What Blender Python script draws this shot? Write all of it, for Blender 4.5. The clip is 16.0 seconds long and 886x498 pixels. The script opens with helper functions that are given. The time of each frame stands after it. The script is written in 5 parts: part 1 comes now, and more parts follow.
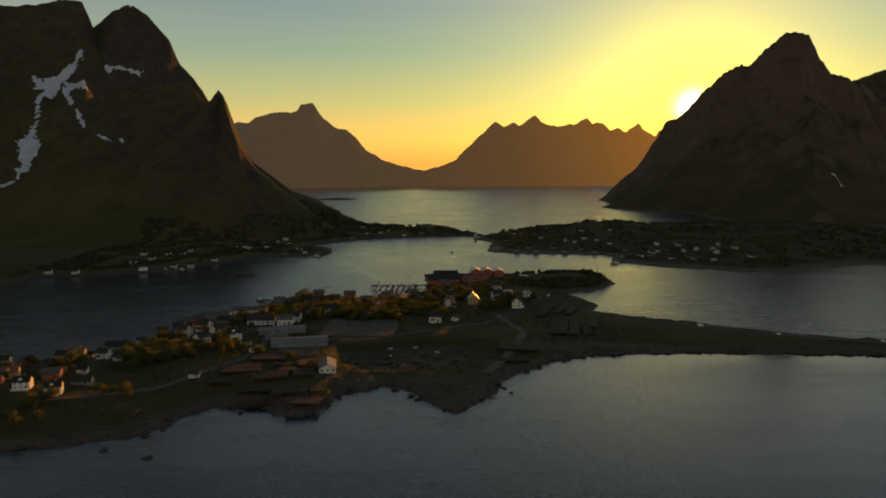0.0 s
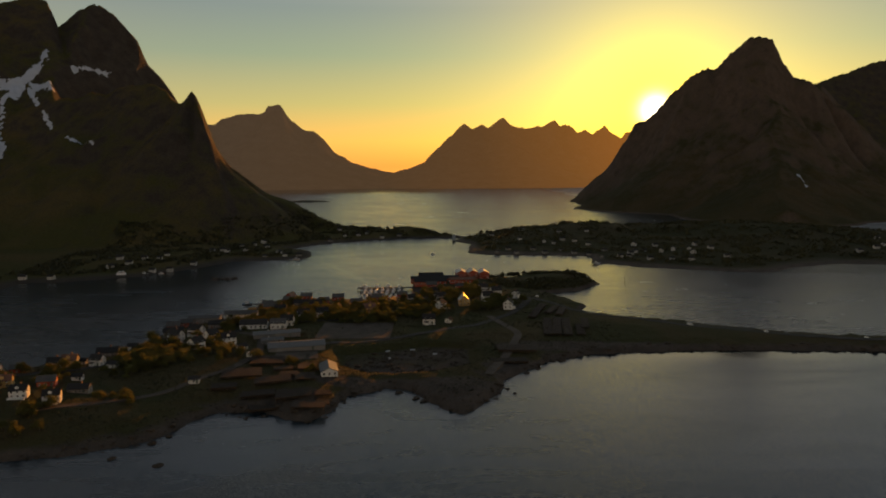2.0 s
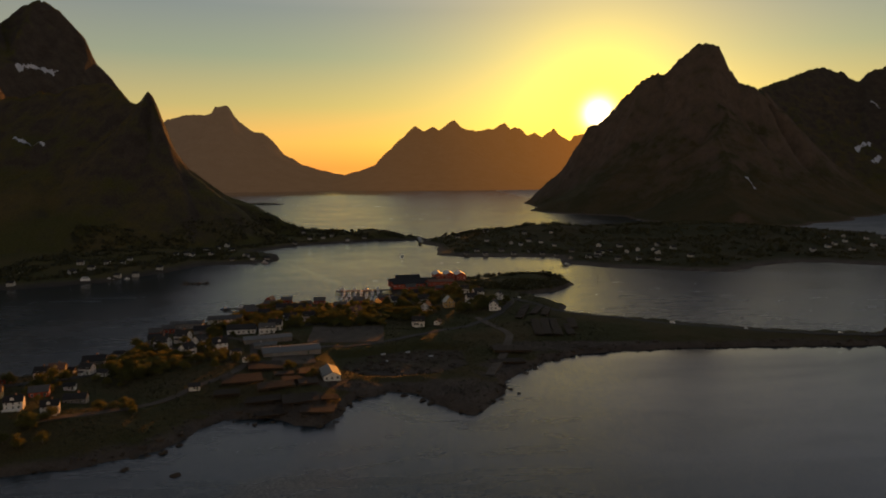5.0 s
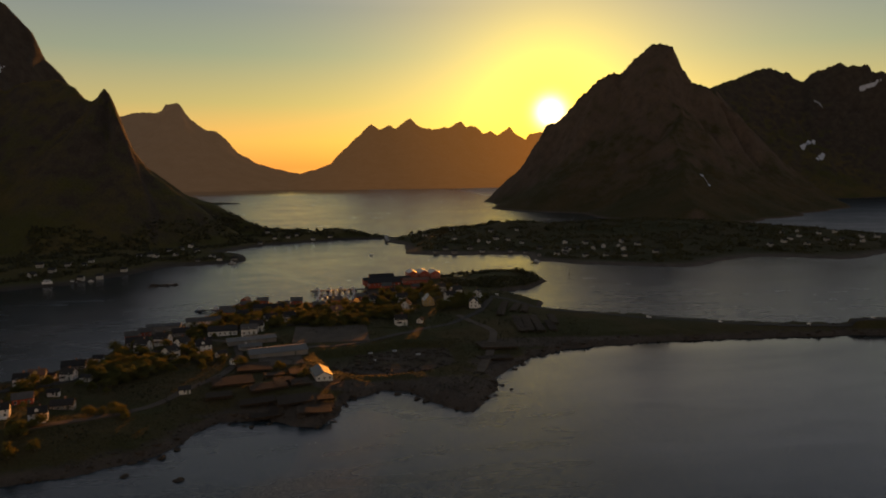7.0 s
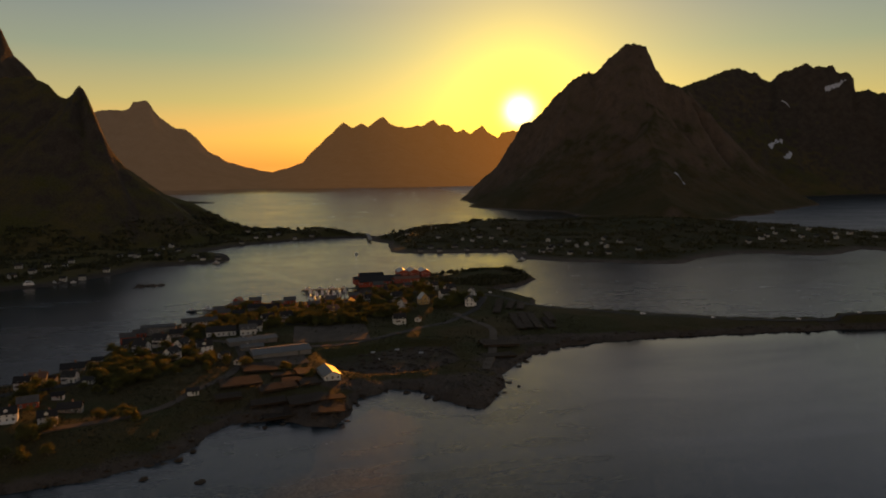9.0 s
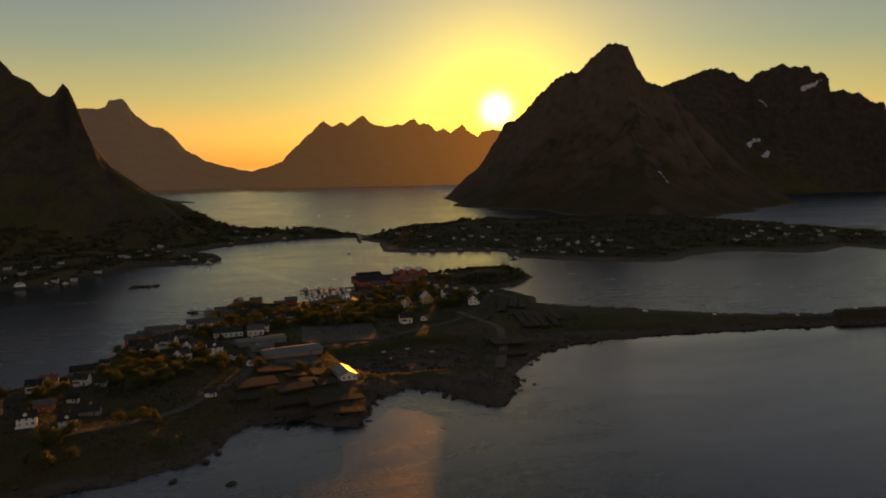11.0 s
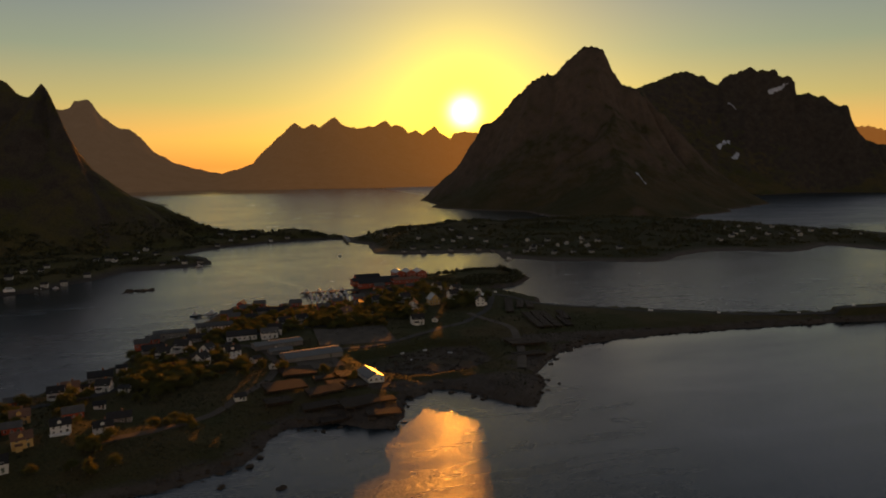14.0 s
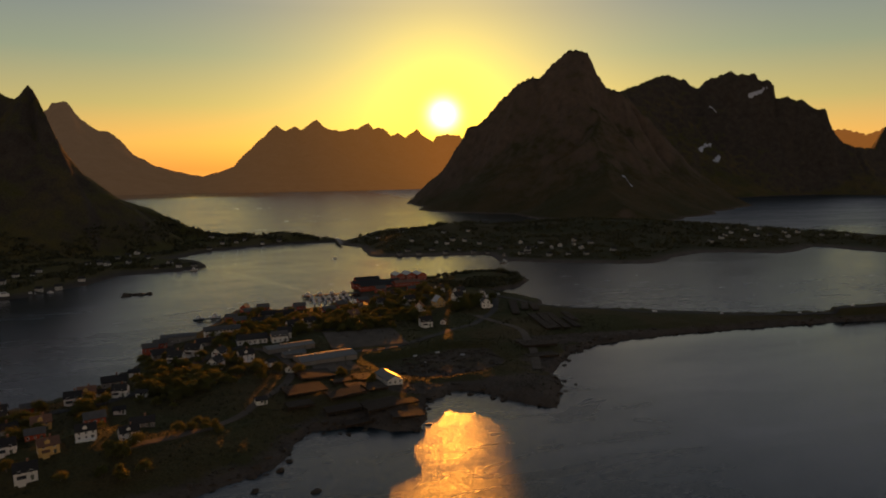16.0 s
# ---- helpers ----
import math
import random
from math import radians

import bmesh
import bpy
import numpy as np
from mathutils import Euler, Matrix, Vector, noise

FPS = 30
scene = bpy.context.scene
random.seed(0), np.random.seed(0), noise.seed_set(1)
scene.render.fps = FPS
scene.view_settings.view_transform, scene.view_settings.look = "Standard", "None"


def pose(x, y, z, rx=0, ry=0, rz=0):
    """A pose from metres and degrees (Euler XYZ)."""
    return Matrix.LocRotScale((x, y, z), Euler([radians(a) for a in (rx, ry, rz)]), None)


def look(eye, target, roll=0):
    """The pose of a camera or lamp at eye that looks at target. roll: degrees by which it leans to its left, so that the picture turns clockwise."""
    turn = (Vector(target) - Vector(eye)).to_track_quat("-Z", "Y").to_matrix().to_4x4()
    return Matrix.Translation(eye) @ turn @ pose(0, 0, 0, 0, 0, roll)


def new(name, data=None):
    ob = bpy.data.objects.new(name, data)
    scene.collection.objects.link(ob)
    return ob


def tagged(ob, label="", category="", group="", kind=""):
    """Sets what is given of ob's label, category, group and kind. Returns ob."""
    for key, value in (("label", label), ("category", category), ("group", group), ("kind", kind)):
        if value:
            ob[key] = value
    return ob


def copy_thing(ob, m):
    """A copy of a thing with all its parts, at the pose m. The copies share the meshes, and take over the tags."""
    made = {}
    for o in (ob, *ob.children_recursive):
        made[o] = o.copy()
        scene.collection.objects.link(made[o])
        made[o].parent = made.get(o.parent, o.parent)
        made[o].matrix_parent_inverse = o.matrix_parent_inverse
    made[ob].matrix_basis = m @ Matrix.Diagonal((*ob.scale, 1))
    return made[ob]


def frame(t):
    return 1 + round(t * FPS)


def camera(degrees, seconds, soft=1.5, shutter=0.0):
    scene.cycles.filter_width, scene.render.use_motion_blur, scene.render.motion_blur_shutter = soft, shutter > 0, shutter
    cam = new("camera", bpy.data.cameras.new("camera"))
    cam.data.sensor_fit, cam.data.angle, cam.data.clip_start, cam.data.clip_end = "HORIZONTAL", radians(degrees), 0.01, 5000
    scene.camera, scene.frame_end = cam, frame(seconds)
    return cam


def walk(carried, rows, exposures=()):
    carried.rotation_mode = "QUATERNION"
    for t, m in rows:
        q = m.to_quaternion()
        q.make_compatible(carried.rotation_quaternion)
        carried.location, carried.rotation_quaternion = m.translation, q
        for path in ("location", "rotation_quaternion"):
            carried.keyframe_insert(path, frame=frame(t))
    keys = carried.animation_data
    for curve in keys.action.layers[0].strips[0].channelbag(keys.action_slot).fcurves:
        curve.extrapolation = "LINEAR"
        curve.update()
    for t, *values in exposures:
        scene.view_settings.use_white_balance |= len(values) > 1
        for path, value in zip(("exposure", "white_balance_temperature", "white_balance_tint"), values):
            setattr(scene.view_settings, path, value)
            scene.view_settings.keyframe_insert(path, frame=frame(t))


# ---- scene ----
cam = camera(64.1, 16.0, 1.9)
PATH = [
    (0, (-12.267, -3.938, 114.618), (-12.341, -1.954, 114.381), -0.2),
    (0.5, (-16.894, -4.19, 114.655), (-16.945, -2.205, 114.419), -0.2),
    (1, (-21.494, -4.53, 114.711), (-21.521, -2.544, 114.476), -0.2),
    (1.5, (-26.127, -4.874, 114.774), (-26.129, -2.887, 114.54), -0.3),
    (2, (-30.65, -5.205, 114.838), (-30.63, -3.219, 114.606), -0.3),
    (2.5, (-35.298, -5.669, 114.888), (-35.255, -3.682, 114.658), -0.3),
    (3, (-40.022, -5.784, 114.919), (-39.957, -3.798, 114.691), -0.3),
    (3.5, (-44.879, -5.682, 114.955), (-44.79, -3.697, 114.727), -0.3),
    (4, (-49.753, -5.463, 114.969), (-49.641, -3.479, 114.743), -0.3),
    (6.5, (-73.824, -4.724, 115.32), (-73.559, -2.755, 115.089), -0.3),
    (7, (-78.577, -4.461, 115.317), (-78.282, -2.496, 115.085), -0.4),
    (7.5, (-83.249, -4.109, 115.361), (-82.93, -2.148, 115.128), -0.4),
    (8, (-88.148, -3.661, 115.432), (-87.806, -1.704, 115.198), -0.4),
    (8.5, (-92.924, -3.1, 115.564), (-92.565, -1.147, 115.328), -0.5),
    (9, (-97.79, -2.543, 115.699), (-97.413, -0.593, 115.462), -0.4),
    (11.5, (-122.122, 1.741, 116.055), (-121.669, 3.674, 115.813), -0.5),
    (12, (-127.042, 2.788, 116.024), (-126.574, 4.717, 115.781), -0.5),
    (12.5, (-131.884, 3.821, 115.967), (-131.402, 5.747, 115.725), -0.5),
    (13, (-136.72, 4.981, 116.004), (-136.224, 6.903, 115.763), -0.6),
    (13.5, (-141.651, 6.098, 115.963), (-141.141, 8.017, 115.725), -0.5),
    (14, (-146.476, 7.243, 115.972), (-145.951, 9.158, 115.736), -0.5),
    (14.5, (-151.289, 8.414, 115.969), (-150.751, 10.326, 115.735), -0.5),
    (15, (-156.107, 9.629, 115.921), (-155.554, 11.538, 115.688), -0.6),
    (15.5, (-160.933, 10.833, 115.897), (-160.366, 12.737, 115.666), -0.6),
    (16, (-165.654, 12.04, 115.951), (-165.074, 13.941, 115.722), -0.5),
]
walk(cam, [(t, look(eye, target, roll)) for t, eye, target, roll in PATH],
     [(0, 0.56, 6550, -6), (1.0, 0.52, 6800, -2), (2.0, 0.48, 7000, 2), (3.5, 0.43, 7120, 8), (9, 0.36, 7120, 9), (16, 0.30, 7100, 9)])

# ---- sky, sun and exposure ----
SUN_AZ, SUN_EL = radians(17.3), radians(4.45)
SUN_DIR = Vector((math.sin(SUN_AZ) * math.cos(SUN_EL), math.cos(SUN_AZ) * math.cos(SUN_EL), math.sin(SUN_EL)))
scene.view_settings.exposure = 0.0

sun_data = bpy.data.lights.new("sun", "SUN")
sun_data.energy, sun_data.angle, sun_data.color = 3.3, radians(0.5), (1.0, 0.33, 0.035)
sun = new("sun", sun_data)
sun.matrix_world = look((0, 0, 800), Vector((0, 0, 800)) - SUN_DIR)


class Nodes:
    """A small wrapper to write node trees in a few words."""

    def __init__(self, tree):
        self.tree = tree
        tree.nodes.clear()

    def add(self, kind, **values):
        n = self.tree.nodes.new(kind)
        for key, value in values.items():
            setattr(n, key, value)
        return n

    def put(self, socket, value):
        if isinstance(value, bpy.types.NodeSocket):
            self.tree.links.new(value, socket)
        elif value is not None:
            socket.default_value = value

    def math(self, op, a, b=None, c=None, clamp=False):
        n = self.add("ShaderNodeMath", operation=op, use_clamp=clamp)
        for k, v in enumerate((a, b, c)):
            if v is not None:
                self.put(n.inputs[k], v)
        return n.outputs[0]

    def mix(self, f, a, b, mode="MIX"):
        n = self.add("ShaderNodeMix", data_type="RGBA", blend_type=mode, clamp_factor=True)
        for k, v in ((0, f), (6, a), (7, b)):
            self.put(n.inputs[k], (*v, 1) if isinstance(v, tuple) and len(v) == 3 else v)
        return n.outputs[2]

    def ramp(self, f, stops, smooth="LINEAR"):
        n = self.add("ShaderNodeValToRGB")
        n.color_ramp.interpolation = smooth
        while len(n.color_ramp.elements) < len(stops):
            n.color_ramp.elements.new(0.5)
        for e, (p, c) in zip(n.color_ramp.elements, stops):
            e.position, e.color = p, (*c, 1) if isinstance(c, tuple) else (c, c, c, 1)
        self.put(n.inputs[0], f)
        return n.outputs[0]

    def noise(self, vector, scale, detail=4.0, rough=0.55, distort=0.0):
        n = self.add("ShaderNodeTexNoise")
        self.put(n.inputs["Vector"], vector)
        for key, v in (("Scale", scale), ("Detail", detail), ("Roughness", rough), ("Distortion", distort)):
            self.put(n.inputs[key], v)
        return n.outputs[0]

    def scaled(self, vector, s):
        n = self.add("ShaderNodeVectorMath", operation="MULTIPLY")
        self.put(n.inputs[0], vector)
        n.inputs[1].default_value = s
        return n.outputs[0]


world = bpy.data.worlds.new("evening_sky")
scene.world = world
world.use_nodes = True
w = Nodes(world.node_tree)
direction = w.add("ShaderNodeTexCoord").outputs["Generated"]
sky = w.add("ShaderNodeTexSky", sky_type="NISHITA", sun_disc=False, sun_elevation=SUN_EL, sun_rotation=SUN_AZ, air_density=1.0, dust_density=2.0, ozone_density=1.0)
split = w.add("ShaderNodeSeparateXYZ")
w.put(split.inputs[0], direction)
up = split.outputs[2]
dot = w.add("ShaderNodeVectorMath", operation="DOT_PRODUCT")
w.put(dot.inputs[0], direction)
dot.inputs[1].default_value = (0.2933, 0.9532, 0.0732)
angle = w.math("ARCCOSINE", w.math("MINIMUM", dot.outputs["Value"], 1.0))
height = w.math("ABSOLUTE", up)
# towards the sun the low sky is orange and yellow, away from it a dusky rose
# the band at 0.25 to 0.44 is added, unseen, to brighten the water
warm = w.ramp(height, [(0.0, (0.76, 0.245, 0.045)), (0.035, (0.67, 0.345, 0.070)), (0.085, (0.340, 0.305, 0.112)), (0.15, (0.157, 0.222, 0.168)), (0.21, (0.112, 0.166, 0.195)), (0.25, (0.19, 0.215, 0.26)), (0.30, (0.29, 0.30, 0.385)), (0.36, (0.235, 0.265, 0.365)), (0.44, (0.128, 0.168, 0.25)), (0.55, (0.060, 0.098, 0.155)), (0.70, (0.035, 0.064, 0.105)), (1.0, (0.028, 0.050, 0.082))])
cool = w.ramp(height, [(0.0, (0.70, 0.35, 0.17)), (0.07, (0.52, 0.36, 0.20)), (0.15, (0.30, 0.25, 0.20)), (0.25, (0.20, 0.172, 0.160)), (0.45, (0.115, 0.102, 0.105)), (1.0, (0.028, 0.050, 0.082))])
toward = w.math("DIVIDE", w.math("SUBTRACT", dot.outputs["Value"], 0.34), 0.62, clamp=True)
halo = w.math("MULTIPLY", w.math("EXPONENT", w.math("MULTIPLY", w.math("POWER", w.math("DIVIDE", angle, 0.080), 1.4), -1.0)), 0.97)
wide = w.math("MULTIPLY", w.math("EXPONENT", w.math("MULTIPLY", angle, -4.0)), 0.09)
disc = w.math("MULTIPLY", w.math("EXPONENT", w.math("MULTIPLY", w.math("POWER", w.math("DIVIDE", angle, 0.0165), 2.0), -1.0)), 2.2)
base = w.mix(1.0, w.mix(toward, cool, warm), w.scaled(wide, (0.9, 0.75, 0.05)), "ADD")
veil = w.math("MULTIPLY", w.math("EXPONENT", w.math("MULTIPLY", w.math("POWER", w.math("DIVIDE", angle, 0.19), 1.5), -1.0)), 0.22)
base = w.mix(veil, base, (0.60, 0.54, 0.035))
glow = w.mix(1.0, w.mix(halo, base, (1.05, 0.86, 0.04)), w.scaled(disc, (0.7, 0.8, 1.0)), "ADD")
back = w.add("ShaderNodeBackground")
w.put(back.inputs[0], w.mix(1.0, glow, w.scaled(sky.outputs[0], (0.012, 0.012, 0.012)), "ADD"))
back.inputs[1].default_value = 1.0
w.tree.links.new(back.outputs[0], w.add("ShaderNodeOutputWorld").inputs[0])


# ---- materials ----
def material(name):
    m = bpy.data.materials.new(name)
    m.use_nodes = True
    n = Nodes(m.node_tree)
    out, shader = n.add("ShaderNodeOutputMaterial"), n.add("ShaderNodeBsdfPrincipled")
    n.tree.links.new(shader.outputs[0], out.inputs[0])
    return m, n, shader, out


def relief(n, shader, height, strength, distance):
    b = n.add("ShaderNodeBump")
    b.inputs["Strength"].default_value, b.inputs["Distance"].default_value = strength, distance
    n.put(b.inputs["Height"], height)
    n.put(shader.inputs["Normal"], b.outputs[0])


def plain(name, dark, light, scale=1.0, rough=0.8, metal=0.0, grain=6.0, bumpy=0.02, vary=0.25, streak=(1, 1, 1)):
    """Two tones mixed by noise at two scales, with relief, a little different on every object."""
    m, n, s, _ = material(name)
    v = n.scaled(n.add("ShaderNodeTexCoord").outputs["Object"], streak)
    large, fine = n.noise(v, scale, 4), n.noise(v, scale * grain, 5, 0.6)
    f = n.math("ADD", n.math("MULTIPLY", large, 0.6), n.math("MULTIPLY", fine, 0.4))
    col = n.mix(n.math("MULTIPLY", n.math("SUBTRACT", f, 0.3), 2.5, clamp=True), dark, light)
    r = n.add("ShaderNodeObjectInfo").outputs["Random"]
    k = n.math("ADD", n.math("MULTIPLY", r, vary), 1.0 - vary / 2)
    n.put(s.inputs["Base Color"], n.mix(1.0, col, n.ramp(n.math("MULTIPLY", k, 0.7), [(0.0, 0.0), (1.0, 1.43)]), "MULTIPLY"))
    n.put(s.inputs["Roughness"], n.math("ADD", n.math("MULTIPLY", fine, 0.2), rough - 0.1))
    s.inputs["Metallic"].default_value = metal
    relief(n, s, fine, 0.6, bumpy)
    return m


def land(name, rock, grass, heath, cut=(0.62, 0.82), scale=1.0, low=2.0, bare=()):
    """Bare rock where it is steep or washed by the sea, grass and heath where soil can lie."""
    m, n, s, _ = material(name)
    v = n.add("ShaderNodeTexCoord").outputs["Object"]
    geo = n.add("ShaderNodeNewGeometry")
    nz, pz = n.add("ShaderNodeSeparateXYZ"), n.add("ShaderNodeSeparateXYZ")
    n.put(nz.inputs[0], geo.outputs["Normal"])
    n.put(pz.inputs[0], geo.outputs["Position"])
    big, mid, fine = n.noise(v, 0.011 * scale, 5), n.noise(v, 0.07 * scale, 6, 0.6), n.noise(v, 0.6 * scale, 6, 0.65)
    soil = n.math("ADD", nz.outputs[2], n.math("MULTIPLY", n.math("SUBTRACT", mid, 0.5), 0.7))
    soil = n.math("DIVIDE", n.math("SUBTRACT", soil, cut[0]), cut[1] - cut[0], clamp=True)
    tide = n.math("DIVIDE", n.math("SUBTRACT", n.math("ADD", pz.outputs[2], n.math("MULTIPLY", n.math("SUBTRACT", fine, 0.5), 2.0)), low), 0.9, clamp=True)
    for cx, cy, rx, ry in bare:
        # points and bluffs that the sea keeps clear of soil
        ox, oy = n.math("DIVIDE", n.math("SUBTRACT", pz.outputs[0], cx), rx), n.math("DIVIDE", n.math("SUBTRACT", pz.outputs[1], cy), ry)
        far = n.math("SQRT", n.math("ADD", n.math("MULTIPLY", ox, ox), n.math("MULTIPLY", oy, oy)))
        far = n.math("ADD", far, n.math("MULTIPLY", n.math("SUBTRACT", mid, 0.5), 1.6))
        soil = n.math("MULTIPLY", soil, n.math("DIVIDE", n.math("SUBTRACT", far, 0.85), 0.3, clamp=True))
    stone = n.mix(n.math("MULTIPLY", n.math("SUBTRACT", n.math("ADD", fine, mid), 0.7), 1.6, clamp=True), tuple(c * 0.45 for c in rock), rock)
    green = n.mix(n.math("MULTIPLY", n.math("SUBTRACT", big, 0.42), 5.0, clamp=True), grass, heath)
    green = n.mix(1.0, green, n.ramp(fine, [(0.25, 0.55), (0.75, 1.3)]), "MULTIPLY")
    n.put(s.inputs["Base Color"], n.mix(n.math("MULTIPLY", soil, tide), stone, green))
    s.inputs["Roughness"].default_value = 0.92
    s.inputs["Specular IOR Level"].default_value = 0.08
    relief(n, s, n.math("ADD", n.math("MULTIPLY", mid, 3.0), fine), 0.8, 1.6 / scale)
    return m


def water_material():
    m, n, s, _ = material("fjord_water")
    v = n.add("ShaderNodeTexCoord").outputs["Object"]
    swell = n.add("ShaderNodeTexNoise")
    chop = n.add("ShaderNodeTexNoise")
    for k, stretch, scale, detail in ((swell, (0.7, 1.4, 1), 1.9, 2), (chop, (0.8, 1.8, 1), 8.0, 2)):
        n.put(k.inputs["Vector"], n.scaled(v, stretch))
        k.inputs["Scale"].default_value, k.inputs["Detail"].default_value, k.inputs["Distortion"].default_value = scale, detail, 0.0
    wind = n.noise(n.scaled(v, (0.6, 1.6, 1)), 0.006, 4, 0.55, 1.2)
    streak = n.noise(n.scaled(v, (1.0, 3.2, 1)), 0.012, 5, 0.6, 2.2)
    gust = n.math("ADD", n.ramp(wind, [(0.35, 0.72), (0.65, 1.0)]), n.math("MULTIPLY", n.math("SUBTRACT", streak, 0.5), 0.9))
    # calm water in the lee of the causeway
    place = n.add("ShaderNodeSeparateXYZ")
    n.put(place.inputs[0], v)
    ragged = n.math("ADD", place.outputs[1], n.math("MULTIPLY", n.math("SUBTRACT", wind, 0.5), 60.0))
    lee = n.math("MULTIPLY", n.math("DIVIDE", n.math("SUBTRACT", ragged, 385.0), 24.0, clamp=True), n.math("DIVIDE", n.math("SUBTRACT", place.outputs[0], 40.0), 60.0, clamp=True))
    lee = n.math("MULTIPLY", lee, n.math("DIVIDE", n.math("SUBTRACT", 440.0, place.outputs[1]), 10.0, clamp=True))
    gust = n.math("MULTIPLY", gust, n.math("SUBTRACT", 1.0, n.math("MULTIPLY", lee, 0.75)))
    # a light breeze comes round the headland; the bay east of it lies calmer
    east = n.math("DIVIDE", n.math("SUBTRACT", n.math("ADD", place.outputs[0], n.math("MULTIPLY", n.math("SUBTRACT", wind, 0.5), 70.0)), 0.0), 55.0, clamp=True)
    outer = n.math("DIVIDE", n.math("SUBTRACT", 450.0, place.outputs[1]), 15.0, clamp=True)
    gust = n.math("MULTIPLY", gust, n.math("SUBTRACT", 1.0, n.math("MULTIPLY", n.math("MULTIPLY", east, outer), 0.3)))
    # the inner fjord lies sheltered and is smoother than the open sea
    inner = n.math("DIVIDE", n.math("SUBTRACT", ragged, 470.0), 220.0, clamp=True)
    gust = n.math("MULTIPLY", gust, n.math("SUBTRACT", 1.0, n.math("MULTIPLY", inner, 0.22)))
    # a breeze roughens the strait under the eastern range
    strait = n.math("MULTIPLY", n.math("DIVIDE", n.math("SUBTRACT", place.outputs[0], 480.0), 150.0, clamp=True), n.math("DIVIDE", n.math("SUBTRACT", ragged, 1000.0), 120.0, clamp=True))
    gust = n.math("MULTIPLY", gust, n.math("ADD", 1.0, n.math("MULTIPLY", strait, 0.9)))
    # a glassy strip under the far western shore
    glassy = n.math("MULTIPLY", n.math("DIVIDE", n.math("SUBTRACT", ragged, 2900.0), 350.0, clamp=True), n.math("DIVIDE", n.math("SUBTRACT", 150.0, place.outputs[0]), 250.0, clamp=True))
    gust = n.math("MULTIPLY", gust, n.math("SUBTRACT", 1.0, n.math("MULTIPLY", glassy, 0.8)))
    # the smooth wake that a boat has left across the harbour basin
    for ax, ay, bx, by, half in ((-97.0, 690.0, -150.0, 808.0, 1.5), (-150.0, 808.0, -196.0, 905.0, 1.0), (-104.0, 700.0, -176.0, 830.0, 0.8)):
        long = math.hypot(bx - ax, by - ay)
        ux, uy = (bx - ax) / long, (by - ay) / long
        dx, dy = n.math("SUBTRACT", place.outputs[0], ax), n.math("SUBTRACT", place.outputs[1], ay)
        along = n.math("DIVIDE", n.math("ADD", n.math("MULTIPLY", dx, ux), n.math("MULTIPLY", dy, uy)), long)
        aside = n.math("ABSOLUTE", n.math("ADD", n.math("SUBTRACT", n.math("MULTIPLY", dx, uy), n.math("MULTIPLY", dy, ux)), n.math("MULTIPLY", n.math("SUBTRACT", streak, 0.5), 9.0)))
        line = n.math("MULTIPLY", n.math("LESS_THAN", aside, half), n.math("LESS_THAN", n.math("ABSOLUTE", n.math("SUBTRACT", along, 0.5)), 0.5))
        gust = n.math("MULTIPLY", gust, n.math("SUBTRACT", 1.0, n.math("MULTIPLY", line, 0.5)))
    s.inputs["Base Color"].default_value = (0.004, 0.014, 0.020, 1)
    n.put(s.inputs["Roughness"], n.math("ADD", n.math("MULTIPLY", gust, 0.24), 0.065))
    s.inputs["IOR"].default_value = 1.38
    # wave slopes, from a long and a short ripple
    a = n.mix(0.3, swell.outputs["Color"], chop.outputs["Color"])
    tilt = n.add("ShaderNodeVectorMath", operation="SUBTRACT")
    n.put(tilt.inputs[0], a)
    tilt.inputs[1].default_value = (0.5, 0.5, 0.5)
    size = n.add("ShaderNodeVectorMath", operation="SCALE")
    n.put(size.inputs[0], n.scaled(tilt.outputs[0], (0.58, 0.72, 0.0)))
    n.put(size.inputs["Scale"], gust)
    upward = n.add("ShaderNodeVectorMath", operation="ADD")
    n.put(upward.inputs[0], size.outputs[0])
    upward.inputs[1].default_value = (0, 0, 1)
    unit = n.add("ShaderNodeVectorMath", operation="NORMALIZE")
    n.put(unit.inputs[0], upward.outputs[0])
    n.put(s.inputs["Normal"], unit.outputs[0])
    return m


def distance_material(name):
    """Mountains beyond the fjord; the haze of kilometres of lit evening air is painted in as emission, warmer towards
    the sun.
    """
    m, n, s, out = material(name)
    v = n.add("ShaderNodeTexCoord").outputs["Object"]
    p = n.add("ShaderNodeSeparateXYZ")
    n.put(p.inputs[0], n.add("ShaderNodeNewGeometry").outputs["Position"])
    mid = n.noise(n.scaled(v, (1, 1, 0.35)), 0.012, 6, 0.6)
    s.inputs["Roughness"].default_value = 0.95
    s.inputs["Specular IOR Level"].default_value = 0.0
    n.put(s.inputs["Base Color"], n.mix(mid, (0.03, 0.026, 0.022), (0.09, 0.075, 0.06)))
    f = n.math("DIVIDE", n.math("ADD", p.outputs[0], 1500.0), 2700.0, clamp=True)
    # painted haze: the slopes emit this colour themselves, strongest on the sunward side
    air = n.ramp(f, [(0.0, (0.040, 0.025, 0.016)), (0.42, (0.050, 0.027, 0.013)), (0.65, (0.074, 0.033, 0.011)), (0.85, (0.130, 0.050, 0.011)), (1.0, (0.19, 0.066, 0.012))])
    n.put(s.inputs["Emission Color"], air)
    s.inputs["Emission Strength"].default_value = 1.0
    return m


